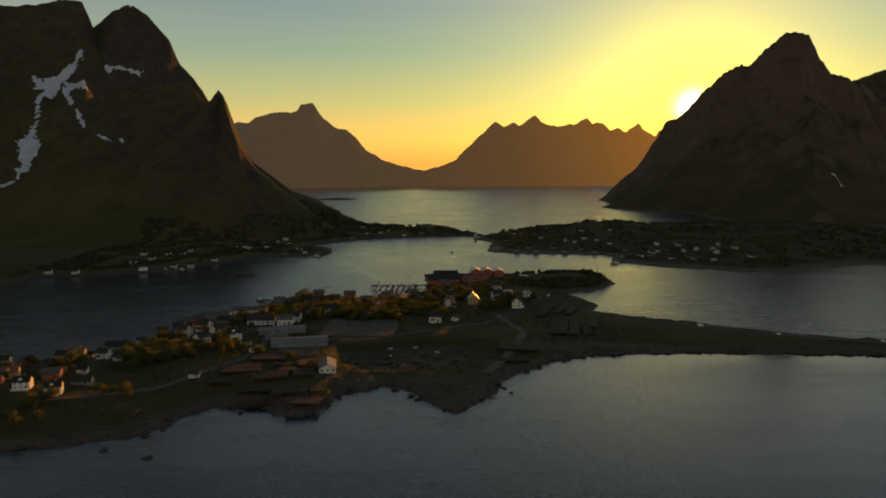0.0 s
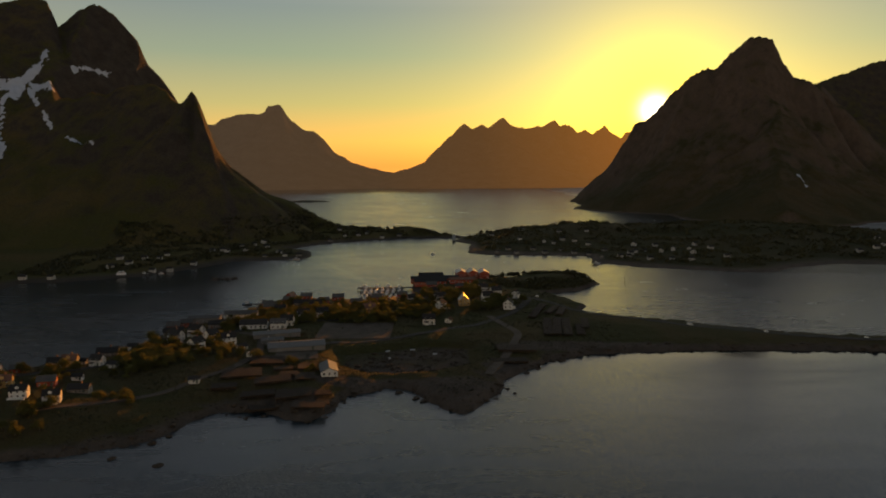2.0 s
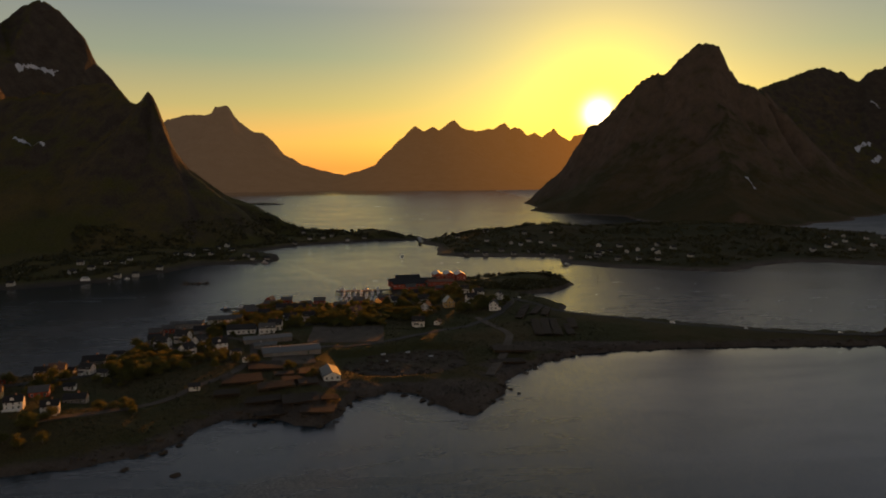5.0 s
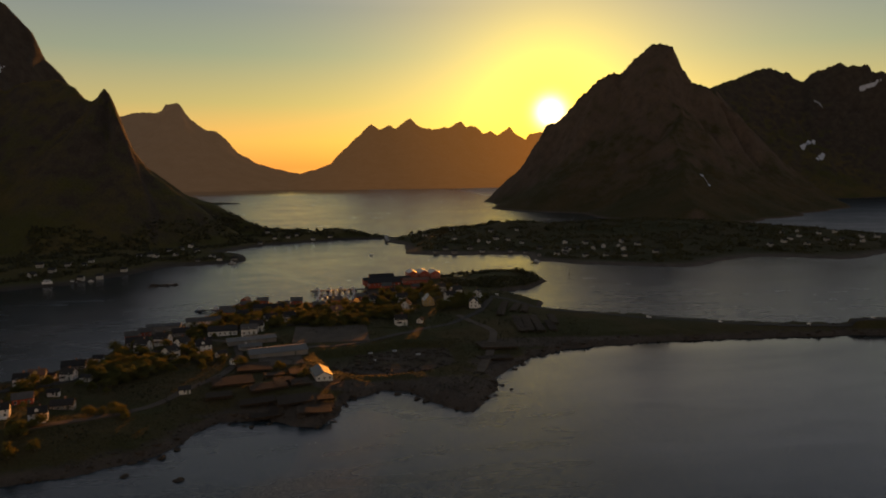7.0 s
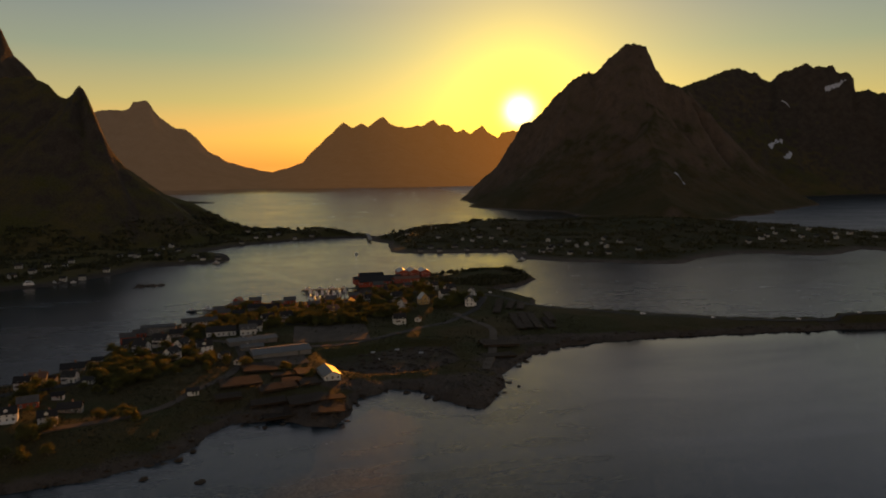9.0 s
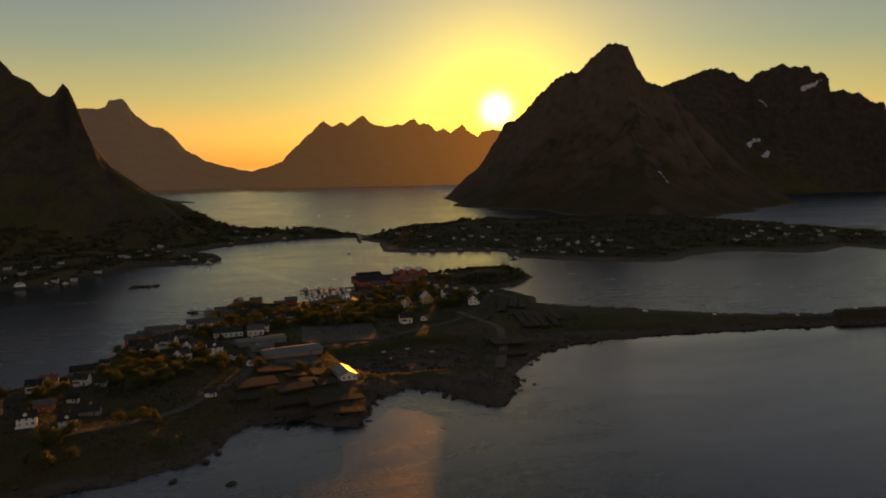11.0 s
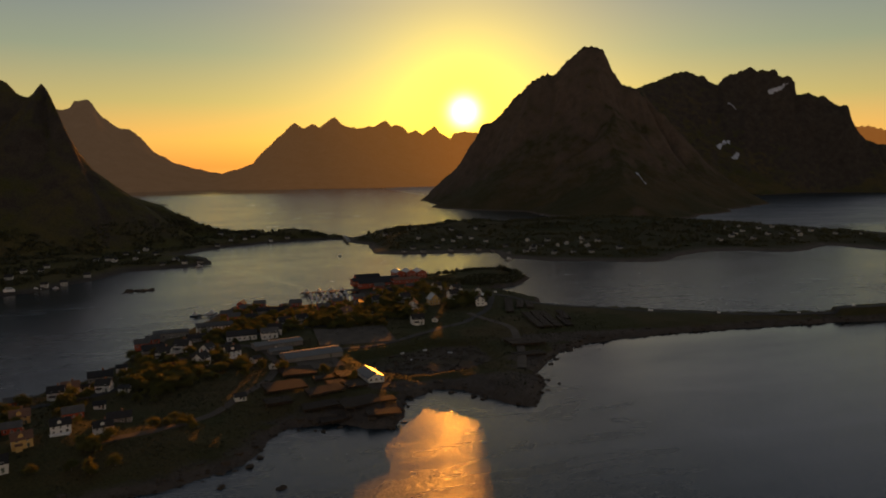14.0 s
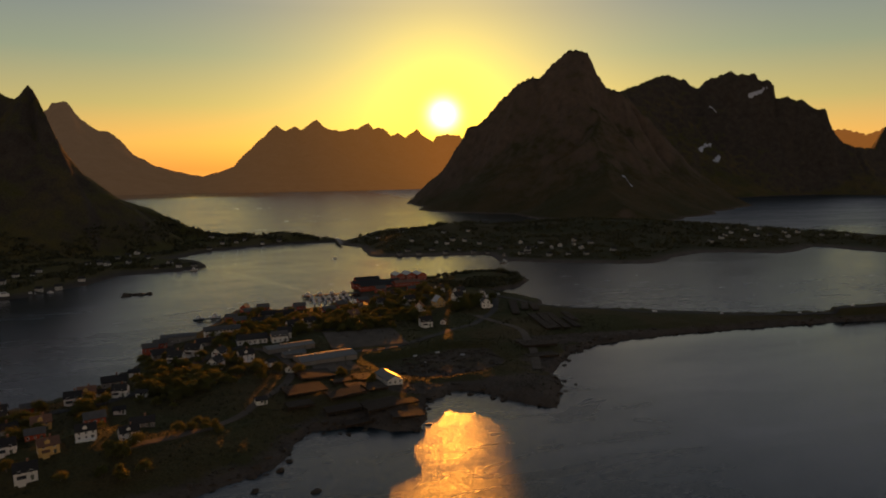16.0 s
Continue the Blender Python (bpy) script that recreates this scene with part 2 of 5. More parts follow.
def leaf_material(name, dark, light, thin=0.2):
    m, n, s, out = material(name)
    r = n.add("ShaderNodeNewGeometry").outputs["Random Per Island"]
    o = n.add("ShaderNodeObjectInfo").outputs["Random"]
    col = n.mix(n.math("ADD", n.math("MULTIPLY", r, 0.6), n.math("MULTIPLY", o, 0.4)), dark, light)
    n.put(s.inputs["Base Color"], col)
    s.inputs["Roughness"].default_value = 0.6
    t, a = n.add("ShaderNodeBsdfTranslucent"), n.add("ShaderNodeMixShader")
    n.put(t.inputs[0], n.mix(1.0, col, (1.6, 1.5, 0.7), "MULTIPLY"))
    a.inputs[0].default_value = thin
    n.tree.links.new(s.outputs[0], a.inputs[1])
    n.tree.links.new(t.outputs[0], a.inputs[2])
    n.tree.links.new(a.outputs[0], out.inputs[0])
    return m


M_WATER = water_material()
M_VILLAGE = land("village_ground", (0.118, 0.098, 0.082), (0.054, 0.055, 0.022), (0.080, 0.063, 0.030), (0.55, 0.72), 1.6, 2.0, [(-20, 335, 38, 24), (-98, 318, 36, 16), (16, 372, 22, 26), (-62, 352, 40, 8), (70, 425, 60, 10)])
M_SLOPE = land("mountain_slope", (0.088, 0.076, 0.064), (0.072, 0.070, 0.024), (0.105, 0.082, 0.034), (0.60, 0.86), 0.7, 2.2)
# rock lighter and warmer than mountain_slope: the sunward veil is put into its colour
M_HORN_VEILED = land("horn_slope_veiled", (0.15, 0.115, 0.088), (0.058, 0.052, 0.022), (0.085, 0.063, 0.030), (0.60, 0.86), 0.7, 2.2)
M_ISLE = land("island_ground", (0.14, 0.118, 0.098), (0.046, 0.046, 0.019), (0.070, 0.058, 0.028), (0.60, 0.80), 1.0, 2.2)
M_FAR = distance_material("haze_emission_mountain")
M_SNOW = plain("old_snow", (0.36, 0.40, 0.48), (0.58, 0.62, 0.70), 0.05, 0.7, 0, 10, 0.3, 0.05)
M_WHITE = plain("white_boards", (0.62, 0.62, 0.60), (0.80, 0.80, 0.78), 0.8, 0.7, 0, 8, 0.01, 0.12, (1, 1, 6))
M_GREYWHITE = plain("greyish_white_boards", (0.34, 0.34, 0.335), (0.50, 0.50, 0.49), 0.8, 0.75, 0, 8, 0.01, 0.35, (1, 1, 6))
M_RED = plain("red_boards", (0.30, 0.055, 0.028), (0.44, 0.090, 0.045), 0.8, 0.75, 0, 8, 0.01, 0.3, (1, 1, 6))
M_OCHRE = plain("ochre_boards", (0.50, 0.32, 0.11), (0.66, 0.45, 0.18), 0.8, 0.72, 0, 8, 0.01, 0.25, (1, 1, 6))
M_GREY = plain("weathered_boards", (0.16, 0.155, 0.15), (0.30, 0.29, 0.28), 0.8, 0.8, 0, 8, 0.01, 0.3, (1, 1, 6))
M_DARK = plain("tarred_boards", (0.055, 0.052, 0.050), (0.12, 0.115, 0.11), 0.8, 0.8, 0, 8, 0.01, 0.3, (1, 1, 6))
M_GATE = plain("grey_painted_gate", (0.16, 0.16, 0.155), (0.26, 0.26, 0.25), 1.0, 0.6, 0, 6, 0.004, 0.4)
M_SLATE = plain("slate_roof", (0.020, 0.020, 0.021), (0.045, 0.044, 0.044), 0.7, 0.75, 0, 9, 0.03, 0.4, (1, 4, 1))
M_TIN = plain("sheet_metal_roof", (0.20, 0.20, 0.21), (0.30, 0.30, 0.30), 0.5, 0.48, 0.7, 5, 0.004, 0.15)
M_ZINC = plain("zinc_sheet_roof", (0.05, 0.05, 0.053), (0.08, 0.08, 0.08), 0.5, 0.46, 0.6, 5, 0.002, 0.1)
M_PALE = plain("pale_corrugated_roof", (0.10, 0.104, 0.105), (0.17, 0.175, 0.175), 0.4, 0.6, 0, 9, 0.01, 0.15, (6, 1, 1))
M_FELT = plain("grey_felt_roof", (0.060, 0.060, 0.060), (0.115, 0.112, 0.110), 0.4, 0.7, 0, 9, 0.01, 0.25)
M_RUST = plain("brown_tile_roof", (0.10, 0.05, 0.03), (0.20, 0.10, 0.06), 0.7, 0.7, 0, 9, 0.03, 0.3, (1, 4, 1))
M_BRICK = plain("chimney_brick", (0.18, 0.09, 0.06), (0.30, 0.16, 0.11), 2.0, 0.85, 0, 6, 0.02)
M_TRIM = plain("white_trim", (0.70, 0.70, 0.68), (0.80, 0.80, 0.78), 1.0, 0.6, 0, 6, 0.004, 0.05)
M_DOOR = plain("painted_door", (0.06, 0.09, 0.07), (0.14, 0.15, 0.11), 1.0, 0.5, 0, 6, 0.004, 0.8)
M_CONC = plain("concrete", (0.20, 0.195, 0.185), (0.34, 0.33, 0.31), 0.5, 0.85, 0, 10, 0.02)
M_ASPH = plain("worn_asphalt", (0.030, 0.029, 0.028), (0.058, 0.054, 0.050), 0.3, 0.8, 0, 20, 0.01)
M_GRAVEL = plain("packed_gravel", (0.070, 0.060, 0.050), (0.125, 0.104, 0.084), 0.12, 0.95, 0, 14, 0.03)
M_POLE = plain("weathered_poles", (0.07, 0.052, 0.038), (0.15, 0.11, 0.08), 0.9, 0.85, 0, 6, 0.02, 0.3, (1, 1, 5))
M_FISH = plain("dried_fish_load", (0.036, 0.029, 0.024), (0.070, 0.055, 0.043), 0.8, 0.85, 0, 7, 0.06, 0.35)
M_BARK = plain("birch_bark", (0.09, 0.075, 0.06), (0.34, 0.31, 0.27), 1.5, 0.85, 0, 5, 0.02)
M_LEAF = leaf_material("birch_leaves", (0.044, 0.054, 0.015), (0.122, 0.116, 0.030), 0.4)
M_LEAF_B = leaf_material("willow_leaves", (0.048, 0.057, 0.016), (0.126, 0.120, 0.032), 0.4)
M_SCRUB = leaf_material("scrub_leaves", (0.024, 0.029, 0.011), (0.066, 0.060, 0.022))
M_GRASS = leaf_material("dry_grass", (0.014, 0.017, 0.007), (0.036, 0.036, 0.014))
M_ROCK = land("shore_rock", (0.10, 0.085, 0.07), (0.06, 0.06, 0.03), (0.07, 0.06, 0.03), (1.4, 1.6), 3.0, 9.0)
M_HULL = plain("white_gelcoat", (0.66, 0.67, 0.68), (0.80, 0.80, 0.80), 0.7, 0.3, 0, 5, 0.002, 0.1)
M_HULL_B = plain("blue_hull_paint", (0.03, 0.07, 0.14), (0.05, 0.11, 0.20), 0.7, 0.35, 0, 5, 0.002, 0.4)
M_STEEL = plain("galvanised_steel", (0.35, 0.36, 0.37), (0.48, 0.49, 0.50), 2.0, 0.4, 0.9, 5, 0.002)
M_RUBBER = plain("black_rubber", (0.015, 0.015, 0.015), (0.03, 0.03, 0.03), 3.0, 0.8)
M_CAR = plain("white_car_paint", (0.70, 0.70, 0.70), (0.80, 0.80, 0.80), 1.0, 0.25, 0, 5, 0.001, 0.1)


def glass_material():
    m, n, s, _ = material("window_glass")
    s.inputs["Base Color"].default_value = (0.012, 0.014, 0.016, 1)
    s.inputs["Roughness"].default_value = 0.06
    s.inputs["IOR"].default_value = 1.5
    v = n.add("ShaderNodeTexCoord").outputs["Object"]
    relief(n, s, n.noise(v, 0.8, 2), 0.1, 0.01)
    return m


M_GLASS = glass_material()
# dusty and fibrous surfaces hardly shine
for dull in (M_SLATE, M_ASPH, M_GRAVEL, M_FISH, M_POLE, M_PALE, M_FELT, M_GREY, M_DARK, M_BARK, M_CONC):
    for node in dull.node_tree.nodes:
        if node.type == "BSDF_PRINCIPLED":
            node.inputs["Specular IOR Level"].default_value = 0.15


# ---- terrain: noise, outlines and height functions ----
def lattice(ix, iy, seed):
    h = (ix.astype(np.int64) * 374761393 + iy.astype(np.int64) * 668265263 + seed * 1274126177) & 0xFFFFFFFF
    h = ((h ^ (h >> 13)) * 1274126177) & 0xFFFFFFFF
    return ((h ^ (h >> 16)) & 0xFFFF) / 65535.0


def vnoise(x, y, seed=0):
    """Smooth value noise, -1 to 1."""
    ix, iy = np.floor(x), np.floor(y)
    fx, fy = x - ix, y - iy
    fx, fy = fx * fx * (3 - 2 * fx), fy * fy * (3 - 2 * fy)
    a, b = lattice(ix, iy, seed), lattice(ix + 1, iy, seed)
    c, d = lattice(ix, iy + 1, seed), lattice(ix + 1, iy + 1, seed)
    return ((a + (b - a) * fx) * (1 - fy) + (c + (d - c) * fx) * fy) * 2 - 1


def fbm(x, y, octaves=4, seed=0, gain=0.5):
    total, amp, norm = 0.0, 1.0, 0.0
    for k in range(octaves):
        total = total + amp * vnoise(x * 2 ** k + 17.3 * k, y * 2 ** k - 9.1 * k, seed + k)
        norm += amp
        amp *= gain
    return total / norm


def ridged(x, y, octaves=3, seed=0):
    total, amp, norm = 0.0, 1.0, 0.0
    for k in range(octaves):
        total = total + amp * (1 - np.abs(vnoise(x * 2 ** k, y * 2 ** k, seed + k)))
        norm += amp
        amp *= 0.5
    return total / norm


def step(a, b, x):
    t = np.clip((x - a) / (b - a), 0, 1)
    return t * t * (3 - 2 * t)


def inside(x, y, outline):
    """Signed distance to a closed outline, positive inside."""
    best, odd = np.full(np.shape(x), 1e12), np.zeros(np.shape(x), bool)
    for (ax, ay), (bx, by) in zip(outline, outline[1:] + outline[:1]):
        ex, ey = bx - ax, by - ay
        t = np.clip(((x - ax) * ex + (y - ay) * ey) / (ex * ex + ey * ey), 0, 1)
        best = np.minimum(best, (x - ax - t * ex) ** 2 + (y - ay - t * ey) ** 2)
        if ay != by:
            odd ^= ((ay > y) != (by > y)) & (x < ex * (y - ay) / ey + ax)
    return np.where(odd, 1.0, -1.0) * np.sqrt(best)


def bump(x, y, cx, cy, r, height):
    return height * np.exp(-((x - cx) ** 2 + (y - cy) ** 2) / (r * r))


def massif(x, y, lines, power, seed, rough=1.0, grain=90.0):
    """Height of mountains that fall away on both sides of ridge lines of (x, y, height, reach)."""
    wx = x + 18 * rough * fbm(x / grain, y / grain, 3, seed + 40)
    wy = y + 18 * rough * fbm(x / grain, y / grain, 3, seed + 50)
    best = np.full(np.shape(x), -30.0)
    run = 0.0
    for line in lines:
        for (ax, ay, az, ar), (bx, by, bz, br) in zip(line, line[1:]):
            ex, ey = bx - ax, by - ay
            long = math.hypot(ex, ey)
            near = np.clip(((x - ax) * ex + (y - ay) * ey) / (long * long), 0, 1)
            dn = np.hypot(x - ax - near * ex, y - ay - near * ey)
            k = step(0, 60, dn)
            qx, qy = x + (wx - x) * k, y + (wy - y) * k
            t = np.clip(((qx - ax) * ex + (qy - ay) * ey) / (long * long), 0, 1)
            z, r = az + t * (bz - az), ar + t * (br - ar)
            side = np.abs((qx - ax) * ey - (qy - ay) * ex) / long
            over = np.abs(((qx - ax) * ex + (qy - ay) * ey) / long - t * long)
            u = np.hypot(side, over * (1 + 6 * np.exp(-side / (0.16 * r)))) / r
            gully = ridged((run + t * long) / 75 + 0.6 * fbm(x / 160, y / 160, 2, seed + 7), u * 1.3, 3, seed + 3)
            h = (z + 12) * np.clip(1 - u, 0, 1) ** power - 12
            h = h - 0.26 * rough * z * np.clip(u * (1 - u), 0, 1) * gully * step(0.0, 0.12, u)
            best = np.maximum(best, np.where(u < 1, h, -30))
            run += long
    crag = fbm(x / 42, y / 42, 5, seed + 20, 0.62)
    return best + crag * rough * 13 * step(5, 150, best)


VILLAGE = [(-430, 225), (-300, 244), (-202, 263), (-175, 270), (-151, 285), (-144, 302), (-134, 317), (-111, 318), (-99, 309), (-88, 306),
           (-81, 318), (-76, 342), (-57, 353), (-44, 347), (-34, 329), (-19, 313), (-8, 325), (2, 341), (7, 365), (19, 384),
           (42, 406), (62, 416), (122, 424), (180, 422), (247, 419), (304, 413), (430, 398), (430, 442), (342, 446), (275, 447),
           (209, 466), (155, 497), (103, 527), (84, 538), (92, 565), (85, 592), (66, 622), (104, 640), (129, 674), (120, 716),
           (79, 731), (42, 710), (-13, 718), (-50, 708), (-53, 668), (-52, 640), (-54, 607), (-92, 597), (-118, 598), (-163, 607), (-180, 560), (-206, 503)]
VILLAGE += [(-218, 463), (-235, 421), (-254, 402), (-274, 391), (-340, 374), (-430, 352)]
WEST = [(-900, 400), (-600, 500), (-437, 612), (-449, 702), (-405, 706), (-375, 728), (-346, 740), (-304, 806), (-280, 855), (-224, 868),
        (-192, 888), (-203, 960), (-236, 990), (-186, 1066), (-130, 1101), (-68, 1136), (-4, 1128), (18, 1136), (0, 1165), (-43, 1210),
        (-100, 1260), (-150, 1310), (-205, 1350), (-280, 1450), (-430, 1750), (-700, 2200), (-1600, 2200), (-1600, 400)]
EAST = [(-4, 1085), (20, 1036), (12, 930), (39, 911), (81, 901), (117, 900), (164, 888), (158, 824), (172, 820), (200, 788),
        (254, 765), (290, 748), (325, 742), (352, 762), (376, 780), (408, 793), (440, 809), (478, 801), (503, 784), (530, 764), (566, 773), (588, 789),
        (627, 812), (644, 788), (652, 752), (668, 716), (730, 695), (850, 720), (1000, 770), (960, 850), (850, 880), (840, 940), (802, 998), (771, 1068), (709, 1150), (640, 1200), (620, 1320), (520, 1370), (400, 1300), (280, 1270),
        (190, 1290), (91, 1290), (50, 1195), (8, 1135)]


MEADOW = [(-70, 366), (-30, 368), (-5, 385), (-4, 428), (-40, 436), (-75, 420), (-96, 416), (-92, 380)]
CAUSEWAY_HEAD = [(272, 425), (430, 412), (430, 440), (278, 443)]


def shore(x, y, outline, seed, rough=1.0):
    d = inside(x, y, outline)
    return d + rough * (4.0 * fbm(x / 22, y / 22, 3, seed) + 1.6 * fbm(x / 5.5, y / 5.5, 2, seed + 9))


def village_height(x, y):
    d = shore(x, y, VILLAGE, 11, 0.8)
    land = 2.0 * step(0, 5, d) + 4.2 * (1 - np.exp(-np.maximum(d - 3, 0) / 28)) * step(2, 20, d)
    land = land + (bump(x, y, 28, 560, 45, 4.5) + bump(x, y, 85, 690, 38, 3.5) + bump(x, y, -20, 338, 20, 2.2) + bump(x, y, -95, 345, 30, 2.2)
                   + bump(x, y, -150, 450, 60, 1.5) + bump(x, y, -226, 312, 28, 3.6) - bump(x, y, -196, 346, 26, 2.6)) * step(0, 14, d)
    land = land + (0.7 * fbm(x / 30, y / 30, 3, 5) + 0.4 * fbm(x / 11, y / 11, 3, 15)) * step(4, 20, d) + 2.2 * np.abs(fbm(x / 9, y / 9, 4, 6)) * step(26, 6, d) * step(0, 3, d)
    # the bank falls to the western shore more steeply than the evening sun
    land = land + 1.6 * step(8, 38, d) * step(-100, -150, x) * step(430, 380, y)
    # the low meadow under the bank, and the built-up head of the causeway
    land = land - 3.2 * step(0, 10, inside(x, y, MEADOW)) * step(4, 12, d)
    land = land + 3.8 * step(0, 2.0, inside(x, y, CAUSEWAY_HEAD)) * step(1, 3, d)
    return np.where(d > 0, land, np.maximum(-6, 0.35 * d))


RIDGE_WALL = [(-1500, 1350, 420, 640), (-1250, 1430, 450, 660), (-1078, 1508, 460, 700), (-973, 1577, 469, 720), (-890, 1625, 488, 720), (-886, 1627, 429, 700),
              (-873, 1634, 434, 700), (-835, 1653, 472, 700), (-793, 1673, 496, 700), (-767, 1685, 478, 690), (-726, 1703, 414, 660),
              (-707, 1711, 370, 620), (-671, 1725, 320, 560), (-646, 1734, 272, 520), (-560, 1790, 120, 380)]
RIDGE_SPIRE = [(-793, 1640, 455, 640), (-640, 1440, 388, 580), (-540, 1320, 300, 500), (-480, 1240, 244, 420), (-455, 1212, 224, 340), (-445, 1207, 240, 310), (-434, 1204, 244, 290), (-427, 1208, 226, 270), (-418, 1214, 189, 220),
               (-406, 1225, 142, 200), (-373, 1243, 108, 180), (-330, 1262, 74, 150), (-276, 1280, 42, 120), (-215, 1290, 16, 80), (-170, 1285, 4, 50)]


# steep eastern faces: height of the cliff edge along a line across the valley's direction
FACE_WALL = [(-1200, 950), (-350, 585), (-232, 508), (-210, 490), (-191, 474), (-161, 438), (-138, 411), (-127, 379), (-120, 359), (-91, 328), (-67, 292), (-54, 268), (-42, 225), (-29, 150), (-12, 60), (60, 10)]
FACE_SPIRE = [(-300, 700), (-240, 405), (-213, 366), (-187, 338), (-166, 302), (-150, 272), (-125, 258), (-104, 230), (-94, 219), (-83, 236), (-76, 245), (-71, 235), (-65, 222), (-56, 193), (-49, 173), (-40, 149), (-22, 119), (5, 97), (39, 70), (85, 53), (127, 29), (171, 11), (215, 4)]


def face(x, y, heading, profile, seed, crest, steep, depth, edge, soft):
    a = math.radians(heading)
    s, d = x * math.cos(a) - y * math.sin(a), x * math.sin(a) + y * math.cos(a)
    z = np.interp(s, [p[0] for p in profile], [p[1] for p in profile])
    # the ground in front of the edge falls steeply towards the sea
    z = z - (soft + (1 - soft) * step(edge - 130, edge, s)) * steep * np.clip(crest - d, 0, depth) * step(125, 200, z)
    return d, z - (0.10 * np.clip(z, 0, 120) + 3) * ridged(d / 60 + s / 140, s / 200, 3, seed) * step(0, 40, np.abs(d - crest))


def west_height(x, y):
    d = shore(x, y, WEST, 21)
    low = 2.0 * step(0, 6, d) + 0.05 * np.clip(d, 0, 150) + 1.2 * fbm(x / 40, y / 40, 3, 8) * step(2, 30, d)
    low = low + (bump(x, y, -160, 1160, 60, 5) + bump(x, y, -70, 1180, 45, 8)) * step(0, 25, d)
    h = massif(x, y, [RIDGE_WALL, RIDGE_SPIRE], 1.25, 100)
    far, wall = face(x, y, -18.8, FACE_WALL, 61, 1848, 1.3, 260, -200, 0.62)
    near, spire = face(x, y, -16.5, FACE_SPIRE, 62, 1285, 0.15, 70, -85, 0.0)
    k = step(1380, 1470, near)
    h = np.minimum(h, spire + k * (wall - spire))
    h = np.maximum(low, h * step(4, 120, d))
    return np.where(d > 0, h, np.maximum(-8, 0.3 * d))


def east_height(x, y):
    d = shore(x, y, EAST, 31)
    low = 1.8 * step(0, 6, d) + 3.0 * (1 - np.exp(-np.maximum(d, 0) / 40)) + 2.0 * fbm(x / 60, y / 60, 4, 18) * step(4, 40, d)
    low = low + (bump(x, y, 205, 1150, 85, 15) + bump(x, y, 110, 1050, 70, 8) + bump(x, y, 440, 1130, 150, 18) + bump(x, y, 620, 1040, 120, 7)) * step(0, 40, d)
    return np.where(d > 0, low, np.maximum(-8, 0.3 * d))


RIDGE_HORN = [(436, 2288, 30, 60), (506, 2206, 112, 130), (553, 2164, 200, 190), (568, 2152, 236, 210), (592, 2132, 243, 240), (622, 2110, 272, 280), (653, 2090, 322, 320),
              (698, 2064, 366, 390), (744, 2040, 386, 450), (762, 2031, 376, 500), (796, 2012, 424, 520), (834, 1994, 459, 540), (866, 1982, 466, 540),
              (893, 1970, 450, 520), (920, 1960, 391, 480), (946, 1944, 350, 440), (974, 1930, 338, 410), (1004, 1926, 318, 390), (1100, 2100, 345, 400), (1230, 2380, 380, 460)]
SPUR_HORN = [(858, 1955, 395, 470), (832, 1880, 318, 440), (838, 1790, 252, 400), (762, 1700, 196, 360), (748, 1585, 124, 310), (668, 1465, 70, 240), (640, 1330, 30, 170)]
RIDGE_EAST = [(1230, 2380, 380, 460), (1313, 2518, 398, 500), (1380, 2572, 422, 516), (1477, 2607, 450, 540), (1559, 2638, 478, 560), (1652, 2660, 501, 500), (1684, 2639, 481, 480), (1702, 2627, 484, 470), (1720, 2614, 458, 459),
              (1749, 2593, 443, 441), (1769, 2579, 466, 429), (1802, 2553, 480, 410), (1827, 2535, 494, 389), (1847, 2518, 505, 372), (1871, 2500, 486, 352), (1892, 2483, 480, 335), (1915, 2464, 491, 315), (1934, 2448, 463, 300),
              (1954, 2431, 464, 281), (1973, 2414, 438, 264), (1981, 2407, 377, 256), (2011, 2380, 392, 229), (2035, 2359, 368, 226), (2055, 2341, 371, 223), (2078, 2319, 344, 220), (2114, 2283, 335, 215), (2124, 2274, 288, 214),
              (2137, 2260, 247, 212), (2157, 2240, 208, 209), (2187, 2205, 185, 205), (2300, 2215, 178, 190), (2359, 2250, 226, 209), (2420, 2262, 285, 230), (2520, 2262, 360, 255), (2700, 2262, 420, 300)]
RIDGE_FAR_WEST = [(-2600, 4000, 420, 1150), (-1900, 4300, 380, 1150), (-1603, 4419, 335, 1150), (-1473, 4463, 382, 1150), (-1407, 4484, 379, 1150), (-1356, 4500, 425, 1150), (-1230, 4552, 452, 1150),
                  (-1137, 4575, 457, 1150), (-1112, 4584, 478, 1150), (-1094, 4588, 506, 1150), (-1018, 4599, 510, 1150), (-985, 4608, 452, 1150), (-918, 4620, 379, 1150),
                  (-860, 4630, 342, 1150), (-814, 4638, 349, 1150), (-756, 4646, 293, 1150), (-691, 4655, 212, 1145), (-591, 4668, 152, 1093),
                  (-487, 4678, 115, 1039), (-347, 4688, 80, 886), (-240, 4693, 70, 744), (-100, 4693, 60, 520)]
